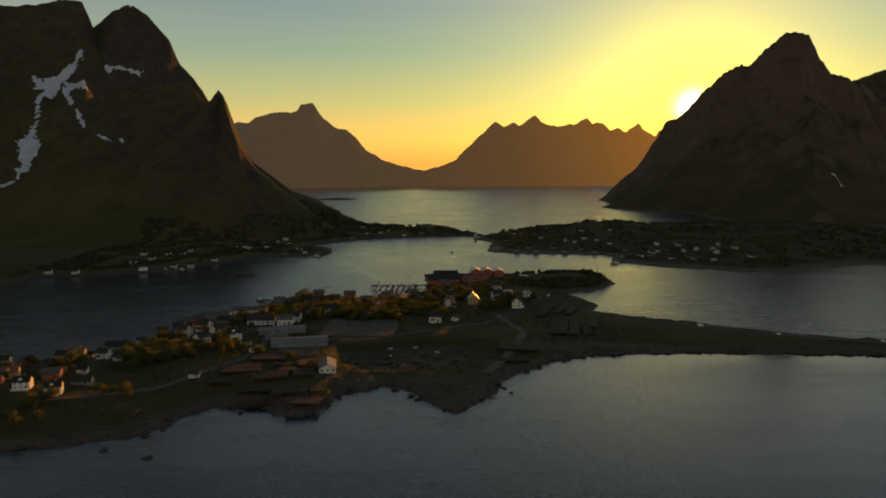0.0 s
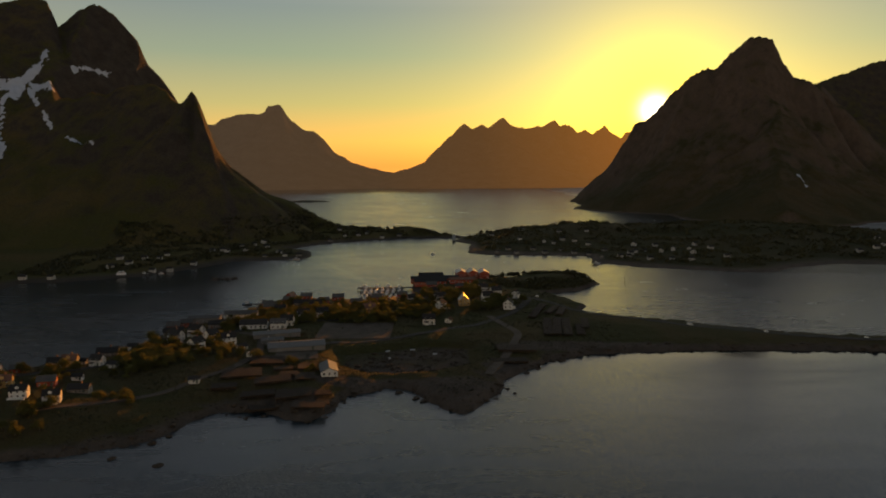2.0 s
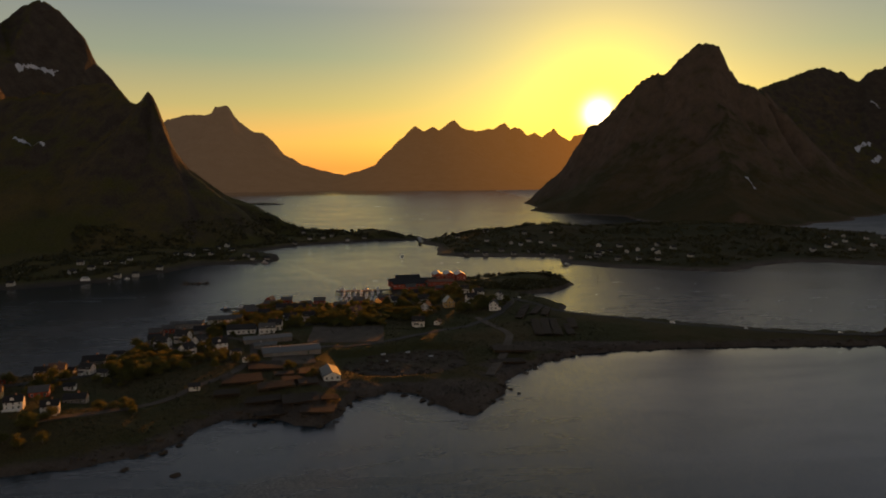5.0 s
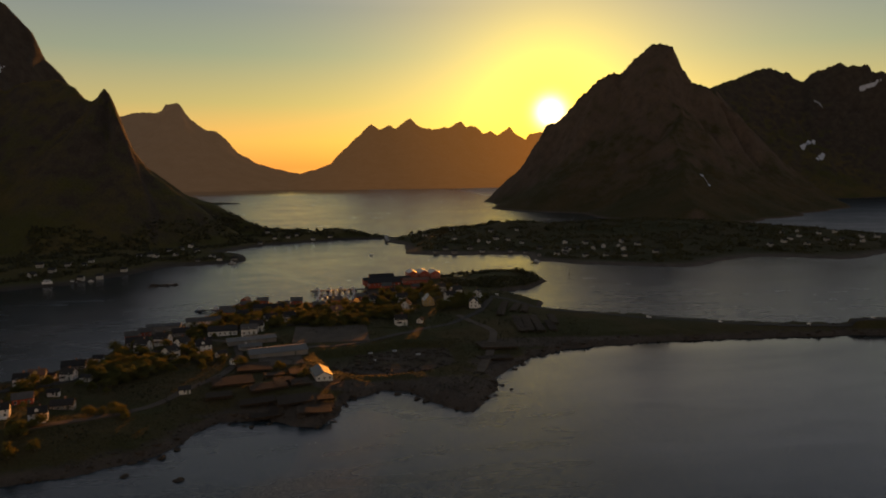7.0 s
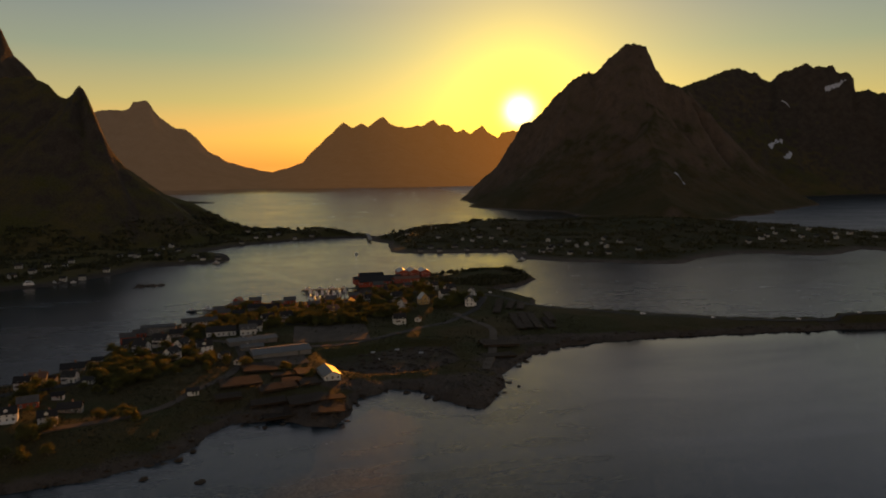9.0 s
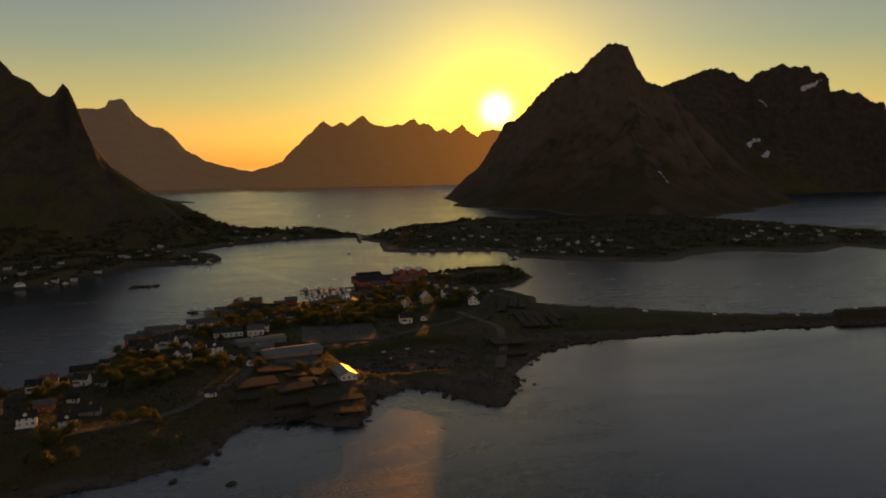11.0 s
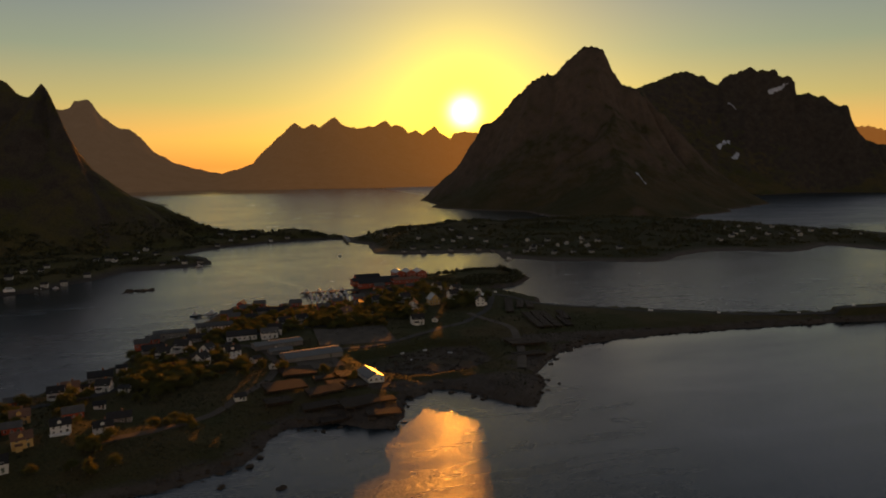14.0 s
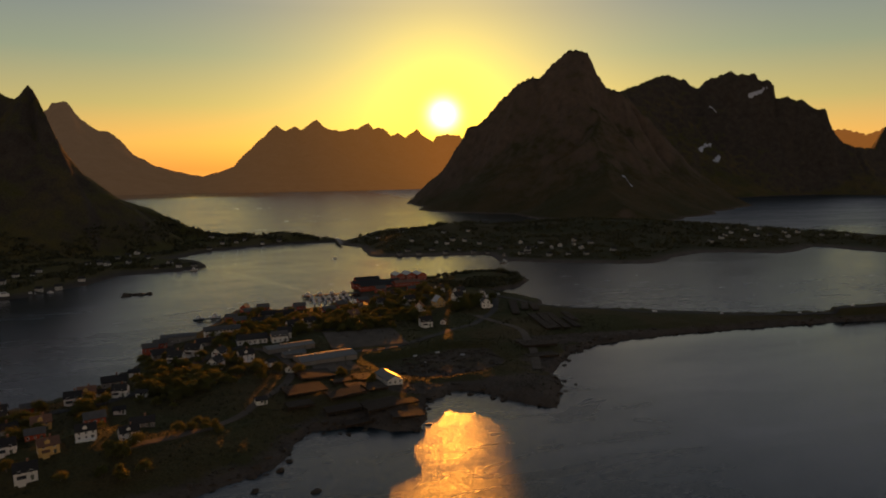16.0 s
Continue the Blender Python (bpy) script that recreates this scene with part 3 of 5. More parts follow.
RIDGE_FAR_MID = [(-350, 4738, 59, 360), (-222, 4743, 91, 480), (-112, 4745, 131, 640), (-74, 4746, 183, 720), (58, 4744, 304, 980), (160, 4740, 396, 1250),
                 (215, 4736, 363, 1235), (274, 4732, 392, 1219), (319, 4729, 366, 1207), (420, 4719, 439, 1180), (467, 4714, 388, 1128),
                 (560, 4702, 354, 1027), (671, 4686, 375, 906), (752, 4672, 408, 818), (782, 4667, 371, 793), (844, 4655, 381, 741),
                 (892, 4645, 329, 700), (943, 4640, 352, 658), (990, 4634, 318, 618), (1062, 4622, 378, 559), (1100, 4612, 330, 543), (1169, 4597, 296, 520), (1188, 4592, 326, 510), (1212, 4585, 336, 500), (1254, 4574, 336, 480), (1340, 4550, 330, 480), (1500, 4500, 150, 480)]
RIDGE_FAR_EAST = [(2500, 3350, 230, 500), (2700, 3230, 250, 520), (2844, 3083, 283, 520), (2899, 3028, 301, 520), (2954, 2972, 298, 520), (3015, 2906, 275, 520), (3068, 2846, 309, 540),
                  (3250, 2600, 340, 600), (3400, 2300, 300, 600)]


# ---- mesh helpers ----
def part(name, bm, mat, parent=None, label="", smooth=False):
    """Links a bmesh as one mesh object, under a thing or a part if one is given."""
    me = bpy.data.meshes.new(name)
    if smooth:
        for f in bm.faces:
            f.smooth = True
    bm.to_mesh(me)
    bm.free()
    me.materials.append(mat)
    ob = new(name, me)
    if parent is not None:
        ob.parent = parent
    return tagged(ob, label)


def again(name, source, parent, m):
    """Another object on the mesh of source, under parent."""
    ob = new(name, source.data)
    ob.parent = parent
    ob.matrix_local = m
    return ob


def box(bm, x0, x1, y0, y1, z0, z1, m=None):
    v = [bm.verts.new(p) for p in ((x0, y0, z0), (x1, y0, z0), (x1, y1, z0), (x0, y1, z0), (x0, y0, z1), (x1, y0, z1), (x1, y1, z1), (x0, y1, z1))]
    for q in ((3, 2, 1, 0), (4, 5, 6, 7), (0, 1, 5, 4), (1, 2, 6, 5), (2, 3, 7, 6), (3, 0, 4, 7)):
        bm.faces.new([v[k] for k in q])
    if m is not None:
        bmesh.ops.transform(bm, matrix=m, verts=v)
    return v


def tube(bm, a, b, ra, rb, sides=6):
    a, b = Vector(a), Vector(b)
    q = (b - a).to_track_quat("Z", "Y")
    rings = []
    for c, r in ((a, ra), (b, rb)):
        rings.append([bm.verts.new(c + q @ Vector((r * math.cos(k * math.tau / sides), r * math.sin(k * math.tau / sides), 0))) for k in range(sides)])
    for k in range(sides):
        j = (k + 1) % sides
        bm.faces.new((rings[0][k], rings[0][j], rings[1][j], rings[1][k]))
    bm.faces.new(rings[0][::-1])
    bm.faces.new(rings[1])


def blob(bm, centre, size, rng, rough=0.25, level=2):
    """A boulder: a ball pushed out of shape."""
    made = bmesh.ops.create_icosphere(bm, subdivisions=level, radius=1.0)
    off = Vector((rng.uniform(-50, 50), rng.uniform(-50, 50), rng.uniform(-50, 50)))
    for v in made["verts"]:
        k = 1 + rough * 1.6 * noise.noise(v.co * 1.3 + off) + rough * 0.7 * noise.noise(v.co * 3.4 + off)
        v.co = Vector(centre) + Vector((v.co.x * size[0], v.co.y * size[1], v.co.z * size[2])) * k


class Sheet:
    """A height function on a grid: its mesh, and its height between the grid's points."""

    def __init__(self, x0, x1, y0, y1, cell, function):
        self.x0, self.y0, self.cell = x0, y0, cell
        self.xs, self.ys = np.arange(x0, x1 + 0.1, cell), np.arange(y0, y1 + 0.1, cell)
        gx, gy = np.meshgrid(self.xs, self.ys)
        self.h = function(gx, gy)
        self.gx, self.gy = gx, gy

    def at(self, x, y):
        u, v = (x - self.x0) / self.cell, (y - self.y0) / self.cell
        i, j = int(min(max(u, 0), len(self.xs) - 2)), int(min(max(v, 0), len(self.ys) - 2))
        u, v = min(max(u - i, 0), 1), min(max(v - j, 0), 1)
        h = self.h
        return float((h[j, i] * (1 - u) + h[j, i + 1] * u) * (1 - v) + (h[j + 1, i] * (1 - u) + h[j + 1, i + 1] * u) * v)

    def mesh(self, name, mat, floor=-2.5):
        ny, nx = self.h.shape
        number = np.arange(nx * ny).reshape(ny, nx)
        quads = np.stack((number[:-1, :-1], number[:-1, 1:], number[1:, 1:], number[1:, :-1]), -1).reshape(-1, 4)
        keep = self.h.ravel()[quads].max(1) > floor
        quads = quads[keep]
        used, quads = np.unique(quads, return_inverse=True)
        co = np.stack((self.gx.ravel(), self.gy.ravel(), self.h.ravel()), -1)[used]
        me = bpy.data.meshes.new(name)
        me.from_pydata(co.tolist(), [], quads.reshape(-1, 4).tolist())
        me.shade_smooth()
        me.materials.append(mat)
        return new(name, me)


# ---- the large forms ----
bm = bmesh.new()
bmesh.ops.create_grid(bm, x_segments=40, y_segments=40, size=9000)
water = tagged(part("water", bm, M_WATER), "calm dark fjord water with wind ripples", "water", kind="structure")

VILLAGE_SHEET = Sheet(-430, 430, 215, 745, 2.5, village_height)
ground = tagged(VILLAGE_SHEET.mesh("ground", M_VILLAGE), "grassy low headland with bare rocky shore", "ground", kind="structure")
WEST_SHEET = Sheet(-1560, 40, 480, 2100, 6.0, west_height)
tagged(WEST_SHEET.mesh("mountain", M_SLOPE), "steep dark rock mountain with a pointed spire above the fjord", "mountain", kind="structure")
EAST_SHEET = Sheet(-20, 1310, 720, 1400, 5.0, east_height)
tagged(EAST_SHEET.mesh("island", M_ISLE), "low grassy island with houses along its shore", "island", kind="structure")
HORN_SHEET = Sheet(150, 1500, 1130, 2800, 7.0, lambda x, y: massif(x, y, [RIDGE_HORN, SPUR_HORN], 1.3, 200))
horn = tagged(HORN_SHEET.mesh("mountain", M_HORN_VEILED), "dark horn-shaped rock peak rising from the water", "mountain", kind="structure")
RANGE_SHEET = Sheet(700, 2760, 1720, 3100, 7.0, lambda x, y: massif(x, y, [RIDGE_EAST], 1.25, 300))
tagged(RANGE_SHEET.mesh("mountain", M_SLOPE), "broad dark mountain range with snow patches", "mountain", kind="structure")
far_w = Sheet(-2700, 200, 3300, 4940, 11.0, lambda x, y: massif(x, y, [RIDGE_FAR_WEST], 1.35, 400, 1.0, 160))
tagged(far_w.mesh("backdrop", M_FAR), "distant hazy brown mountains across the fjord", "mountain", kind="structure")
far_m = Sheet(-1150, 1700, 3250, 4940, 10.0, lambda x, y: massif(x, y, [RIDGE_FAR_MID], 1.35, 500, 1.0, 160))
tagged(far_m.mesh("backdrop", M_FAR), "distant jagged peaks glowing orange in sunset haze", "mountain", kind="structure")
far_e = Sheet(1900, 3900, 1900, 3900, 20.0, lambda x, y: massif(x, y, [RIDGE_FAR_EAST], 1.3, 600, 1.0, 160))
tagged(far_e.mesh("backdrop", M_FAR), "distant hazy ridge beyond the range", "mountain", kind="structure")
spit = Sheet(-600, -300, 2250, 2450, 6.0, lambda x, y: 9 * np.exp(-((x + 450) / 90) ** 2 - ((y - 2340) / 32) ** 2) - 4 + 1.5 * fbm(x / 25, y / 25, 3, 61))
tagged(spit.mesh("island", M_ISLE), "long flat skerry in the far fjord", "island", kind="structure")


def ground_at(x, y):
    if y < 735 and -430 < x < 430 and not (x < -300 and y > 470):
        return VILLAGE_SHEET.at(x, y)
    return WEST_SHEET.at(x, y) if x < 20 and not (x > -20 and y < 1110) else EAST_SHEET.at(x, y)


# ---- houses ----
def gable_wall(length, width, wall, peak):
    bm = bmesh.new()
    x, y = length / 2, width / 2
    ends = []
    for sx in (-x, x):
        ends.append([bm.verts.new(p) for p in ((sx, -y, -1.5), (sx, y, -1.5), (sx, y, wall), (sx, 0, peak), (sx, -y, wall))])
    bm.faces.new(ends[0][::-1])
    bm.faces.new(ends[1])
    for k in range(5):
        bm.faces.new((ends[0][k], ends[0][(k + 1) % 5], ends[1][(k + 1) % 5], ends[1][k]))
    bmesh.ops.recalc_face_normals(bm, faces=bm.faces)
    return bm


def gable_roof(length, width, wall, peak, over=0.45, thick=0.22):
    bm = bmesh.new()
    x, y = length / 2 + over, width / 2
    slope = (peak - wall) / y
    ye, ze = y + over, wall - over * slope
    for s in (-1, 1):
        p = [(-x, s * ye, ze + 0.03), (x, s * ye, ze + 0.03), (x, 0, peak + 0.03), (-x, 0, peak + 0.03)]
        low = [bm.verts.new(q) for q in p]
        top = [bm.verts.new((q[0], q[1], q[2] + thick)) for q in p]
        bm.faces.new(low)
        bm.faces.new(top[::-1])
        for k in range(4):
            bm.faces.new((low[k], low[(k + 1) % 4], top[(k + 1) % 4], top[k]))
    bmesh.ops.recalc_face_normals(bm, faces=bm.faces)
    return bm


def window_set(root, length, width, wall, storeys, every, panes, ends=2):
    """Windows on all four sides; each a frame with a pane."""
    bm = bmesh.new()
    for x0, x1, z0, z1 in ((-0.6, -0.5, -0.7, 0.7), (0.5, 0.6, -0.7, 0.7), (-0.5, 0.5, 0.6, 0.7), (-0.5, 0.5, -0.7, -0.6), (-0.04, 0.04, -0.6, 0.6)):
        box(bm, x0, x1, -0.06, 0.02, z0, z1)
    first = part("window", bm, M_TRIM, root)
    bm = bmesh.new()
    box(bm, -0.5, 0.5, -0.02, 0.01, -0.6, 0.6)
    pane = part("pane", bm, M_GLASS, first)
    spots = []
    count = max(1, int(length / every))
    for f in range(storeys):
        z = 1.5 + 2.6 * f
        for k in range(count):
            x = (k + 0.5) / count * length - length / 2
            spots += [(x, -width / 2, z, 0), (x, width / 2, z, 180)]
        for k in range(ends):
            y = (k + 0.5) / ends * width - width / 2
            spots += [(-length / 2, y, z, -90), (length / 2, y, z, 90)]
    for k, (x, y, z, turn) in enumerate(spots):
        m = pose(x, y, z, 0, 0, turn)
        ob = first if k == 0 else again("window", first, root, m)
        if k == 0:
            ob.matrix_local = m
        elif panes:
            again("pane", pane, ob, Matrix.Identity(4))


def gates(root, length, width, wall):
    """Large boarded gates on the long front and one end, with a small hatch."""
    bm = bmesh.new()
    box(bm, -1.8, 1.8, -0.09, 0.02, 0, 2.8)
    bmesh.ops.bevel(bm, geom=bm.edges[:], offset=0.03, segments=1, affect="EDGES")
    first = part("gate", bm, M_GATE, root)
    first.matrix_local = pose(-length * 0.3, -width / 2, 0.05)
    again("gate", first, root, pose(length * 0.02, -width / 2, 0.05))
    again("gate", first, root, pose(length / 2, 0.4, 0.05, 0, 0, 90))
    bm = bmesh.new()
    box(bm, -0.45, 0.45, -0.35, 0.35, -0.2, 0.7)
    box(bm, -0.52, 0.52, -0.42, 0.42, 0.7, 0.8)
    part("roof_vent", bm, M_STEEL, root).matrix_local = pose(-length * 0.18, 0, wall + 1.3)


def house(name, label, length, width, wall, rise, m_wall, m_roof, storeys=2, every=3.4, panes=True, chimney=True, terrace=False, ends=2, category="house", porch=False, dormer=False):
    root = tagged(new(name), label, category)
    peak = wall + rise
    part("wall", gable_wall(length, width, wall, peak), m_wall, root)
    part("roof", gable_roof(length, width, wall, peak), m_roof, root)
    if chimney:
        bm = bmesh.new()
        box(bm, -0.4, 0.4, -0.4, 0.4, 0, 1.9)
        box(bm, -0.48, 0.48, -0.48, 0.48, 1.9, 2.1)
        part("chimney", bm, M_BRICK, root).matrix_local = pose(length * 0.12, 0.2, peak - 0.7)
    bm = bmesh.new()
    box(bm, -0.5, 0.5, -0.08, 0.03, 0, 2.05)
    box(bm, -0.62, 0.62, -0.05, 0.02, 2.05, 2.17)
    part("door", bm, M_DOOR, root).matrix_local = pose(length * 0.28, -width / 2, 0.15)
    if storeys:
        window_set(root, length, width, wall, storeys, every, panes, ends)
    else:
        gates(root, length, width, wall)
    if porch:
        # a lean-to entrance with its own small roof
        bm = bmesh.new()
        box(bm, -1.4, 1.4, -2.0, 0, -1.2, 2.3)
        entry = part("porch", bm, m_wall, root)
        entry.matrix_local = pose(-length * 0.18, -width / 2 - 0.02, 0)
        bm = bmesh.new()
        box(bm, -1.7, 1.7, -2.4, 0.05, -0.09, 0.09, pose(0, 0, 2.62, 12, 0, 0))
        part("roof", bm, m_roof, entry)
    if dormer:
        bm = gable_wall(2.6, 2.2, 1.2, 2.0)
        box_roof = gable_roof(2.6, 2.2, 1.2, 2.0, 0.25, 0.14)
        attic = part("dormer", bm, m_wall, root)
        attic.matrix_local = pose(-length * 0.05, -width * 0.24, wall + rise * 0.34, 0, 0, 90)
        part("roof", box_roof, m_roof, attic)
    if terrace:
        bm = bmesh.new()
        box(bm, -length / 2 - 0.5, length / 2 - 1, -width / 2 - 3.2, -width / 2 - 0.02, -1.4, 0.55)
        part("terrace", bm, M_WHITE, root, "white boarded terrace")
        bm = bmesh.new()
        for k in range(9):
            x = -length / 2 - 0.4 + k * (length - 1) / 8
            box(bm, x - 0.05, x + 0.05, -width / 2 - 3.2, -width / 2 - 3.1, 0.56, 1.5)
        box(bm, -length / 2 - 0.5, length / 2 - 1, -width / 2 - 3.22, -width / 2 - 3.08, 1.5, 1.6)
        part("railing", bm, M_TRIM, root)
    return root


def far_house(name, label, length, width, wall, rise, m_wall, m_roof):
    return house(name, label, length, width, wall, rise, m_wall, m_roof, 1, 4.0, False, False, False, 1)


KINDS = [
    house("house", "white two-storey wooden house with dark slate roof", 8.6, 6.6, 4.3, 2.9, M_WHITE, M_SLATE, porch=True),
    house("cabin", "red wooden fishing cabin with grey roof", 9.0, 6.0, 3.2, 2.3, M_RED, M_FELT, 1, 2.4, True, False),
    house("house", "large white house with terrace and dark roof", 11.0, 8.0, 5.2, 3.2, M_WHITE, M_SLATE, 2, 3.4, True, True, True, dormer=True),
    house("house", "ochre yellow wooden house with brown roof", 9.0, 7.2, 4.6, 2.8, M_OCHRE, M_RUST, porch=True, dormer=True),
    house("shed", "small white painted outbuilding with dark roof", 5.6, 4.2, 2.4, 1.3, M_WHITE, M_SLATE, 1, 3.0, True, False, False, 1, "shed"),
    house("house", "low weathered grey house with dark roof", 12.0, 7.0, 2.9, 2.4, M_GREY, M_SLATE, 1, 2.6),
    far_house("house", "greyish white wooden house on the far shore", 9.5, 7.5, 4.4, 2.8, M_GREYWHITE, M_SLATE),
    far_house("boathouse", "weathered grey wooden boathouse at the water's edge", 9.0, 6.5, 3.2, 2.6, M_GREY, M_SLATE),
]
for k in KINDS:
    k.location = (0, 0, -400)
GROUPS = {0: "village houses", 1: "fishing cabins", 2: "village houses", 3: "village houses", 4: "sheds", 5: "village houses", 6: "far shore houses", 7: "boathouses"}
TAKEN = []
USED = set()
dice = random.Random(7)


def settle(x, y, heading, kind, size=1.0):
    z = ground_at(x, y)
    z = max(z, 1.2)
    m = pose(x, y, z, 0, 0, heading) @ Matrix.Diagonal((size, size, size, 1))
    if kind in USED:
        ob = copy_thing(KINDS[kind], m)
        ob.matrix_basis = m
    else:
        ob = KINDS[kind]
        ob.matrix_basis = m
        USED.add(kind)
    tagged(ob, group=GROUPS[kind])
    TAKEN.append((x, y, 7.5 * size))
    return ob


SOUTH_ROW = [(-268, 366, 10, 0), (-256, 368, 15, 1), (-239, 374, 5, 0), (-234, 380, 12, 3), (-229, 384, 0, 4), (-219, 380, -8, 0), (-209, 376, -8, 4),
             (-244, 336, 20, 3), (-224, 338, 15, 1), (-223, 313, 14, 2), (-234, 302, 16, 3), (-207, 311, 14, 2), (-204, 330, 8, 5),
             (-216, 352, 12, 4), (-264, 350, 10, 0), (-258, 336, 12, 5), (-243, 322, 12, 1), (-250, 309, 14, 0), (-238, 286, 14, 0), (-280, 352, 10, 1), (-290, 330, 10, 0)]
MIDDLE = [(-197, 439, -25, 0), (-175, 412, 65, 0), (-188, 451, -20, 0), (-173, 434, 60, 0), (-211, 498, 10, 1), (-216, 487, 10, 1), (-190, 405, 10, 4),
          (-218, 424, 10, 4), (-207, 414, 10, 4), (-154, 346, 8, 4), (-159, 424, 20, 2), (-146, 406, 40, 4), (-136, 392, 60, 4), (-126, 495, 20, 0),
          (-133, 473, 0, 0), (-206, 460, 12, 5), (-182, 476, 8, 5), (-226, 408, 12, 5)]
HARBOUR = [(-152, 571, 10, 1), (-155, 593, 75, 1), (-141, 590, 10, 1), (-138, 551, 0, 5), (-127, 545, 10, 5), (-114, 503, 20, 0), 
           (-113, 582, 5, 1),  (-94, 549, 5, 1), (-81, 518, 30, 3),  (-66, 554, 80, 5), (-50, 562, 10, 0),
           (-166, 556, 10, 1), (-160, 536, 15, 1), (-148, 520, 5, 0), (-122, 562, 10, 1), (-80, 575, 8, 1)]
POINT = [(10, 548, 10, 0), (18, 568, 20, 0), (33, 554, 70, 2), (24, 522, 75, 0), (-28, 558, 10, 0), (-27, 530, 70, 0), (-36, 480, 5, 0),
         (-22, 484, 70, 4), (-44, 601, 10, 1), (-31, 609, 10, 5),
         (-9, 623, 8, 1), (-60, 590, 10, 1), (-35, 637, 12, 1), (10, 600, 15, 0)]
for row in (SOUTH_ROW, MIDDLE, HARBOUR, POINT):
    for x, y, turn, kind in row:
        settle(x, y, turn + dice.uniform(-4, 4), kind, dice.uniform(0.88, 1.04) * (0.8 if kind == 2 else 1.0) * (0.9 if row is SOUTH_ROW else 1.0))

EAST_SHORE = [(56, 1082, 10), (90, 1005, 10), (111, 1160, 10), (157, 1064, 5), (202, 1079, 5), (122, 986, 80), (134, 974, 5),
              (150, 998, 5), (166, 990, 5), (179, 962, 5), (241, 957, 60), (265, 941, 5), (225, 894, 5), (257, 889, 70),
              (277, 903, 70), (296, 898, 80), (289, 864, 75), (320, 942, 10), (327, 907, 5), (224, 826, 3), (249, 823, 3),
              (268, 811, 3), (316, 827, 3), (193, 844, 5), (212, 868, 10)]
EAST_SIDE = [(585, 971, 5), (595, 944, 15), (642, 965, 5), (679, 978, 20), (687, 932, 5), (709, 927, 5), (534, 890, 5), (549, 862, 10),
             (560, 915, 5), (610, 905, 10), (655, 890, 70), (720, 890, 5), (500, 870, 15), (620, 985, 60), (760, 880, 5)]
EAST_SHEDS = [(50, 916, 5), (74, 909, 5), (111, 907, 5), (148, 901, 5), (165, 893, 5), (188, 905, 5), (66, 934, 5), (99, 931, 5), (135, 920, 5),
              (613, 857, 5), (636, 907, 5), (205, 850, 10), (172, 850, 80), (240, 905, 10)]
WEST_SHORE = [(-405, 830, 5), (-381, 799, 5), (-378, 836, 5), (-363, 843, 5), (-364, 870, 5), (-392, 776, 60), (-340, 762, 5), (-326, 775, 5), (-312, 812, 5),
              (-452, 712, 10), (-424, 714, 5), (-324, 921, 5), (-312, 925, 5), (-302, 912, 70), (-298, 967, 5), (-280, 920, 70), (-282, 1024, 70),
              (-290, 1001, 5), (-263, 962, 5), (-233, 902, 60), (-222, 886, 5), (-190, 1165, 5), (-174, 1108, 5), (-154, 1117, 5), (-116, 1115, 5), (-141, 1131, 5)]
for row, kind in ((EAST_SHORE, 6), (EAST_SIDE, 6), (EAST_SHEDS, 7), (WEST_SHORE, 6), ([(-205, 890, 5), (-192, 1068, 5), (-246, 880, 5), (-90, 1135, 5)], 7)):
    for x, y, turn in row:
        settle(x, y, turn + dice.uniform(-9, 9), kind, dice.uniform(0.55, 0.78))


# ---- long buildings, halls and warehouses ----
def hall(name, label, x, y, heading, length, width, wall, rise, m_wall, m_roof, storeys, every, chimney=False):
    ob = house(name, label, length, width, wall, rise, m_wall, m_roof, storeys, every, True, chimney, False, 3, "building")
    ob.matrix_basis = pose(x, y, max(ground_at(x, y), 1.5), 0, 0, heading)
    for k in range(int(length / 8) + 1):
        s = (k / max(int(length / 8), 1) - 0.5) * length
        TAKEN.append((x + s * math.cos(radians(heading)), y + s * math.sin(radians(heading)), width * 0.75))
    return ob


hall("long_building", "long white two-storey building with grey roof", -172, 500, 6, 23, 8, 4.6, 1.9, M_WHITE, M_FELT, 2, 2.3)
hall("quay_shed", "long grey quay shed with flat-pitched roof", -200, 505, 5, 22, 9, 3.8, 1.2, M_GREY, M_FELT, 1, 4.0)
hall("long_building", "long white building with black slate roof", -154, 466, 5, 18, 8, 3.2, 2.6, M_WHITE, M_SLATE, 1, 2.8)
hall("long_building", "white gabled building beside the road", -137, 464, 5, 10, 8, 4.0, 2.4, M_WHITE, M_FELT, 2, 2.8)
hall("hall", "low pale industrial shed with corrugated roof", -133, 440, 16, 29, 10, 2.4, 1.0, M_GREY, M_PALE, 0, 5.0)
hall("hall", "low pale lean-to shed between the halls", -132, 424, 14, 13, 7, 2.2, 1.2, M_GREY, M_PALE, 0, 5.0)
hall("hall", "wide low grey hall with pale corrugated roof", -115, 412, 14, 33, 15, 2.6, 1.5, M_GREY, M_PALE, 0, 5.0)
hall("boathouse", "white boathouse with grey sheet metal roof by the shore", -88.5, 364, 102, 16.0, 8.6, 2.7, 2.0, M_WHITE, M_ZINC, 1, 4.0)
hall("warehouse", "long red harbour warehouse with dark roof", -32, 672, 6, 46, 11, 3.5, 2.0, M_RED, M_SLATE, 1, 3.4)
hall("warehouse", "low red waterside warehouse with dark roof", -36, 655, 6, 30, 8, 3.2, 1.9, M_RED, M_SLATE, 1, 3.4)
hall("warehouse", "low red waterside warehouse with brown roof", -6, 655, 4, 24, 8, 3.4, 1.9, M_RED, M_RUST, 1, 3.4)
hall("house", "ochre house with steep sheet metal roof", -9, 539, 95, 9, 8, 4.2, 4.2, M_OCHRE, M_TIN, 2, 2.6)
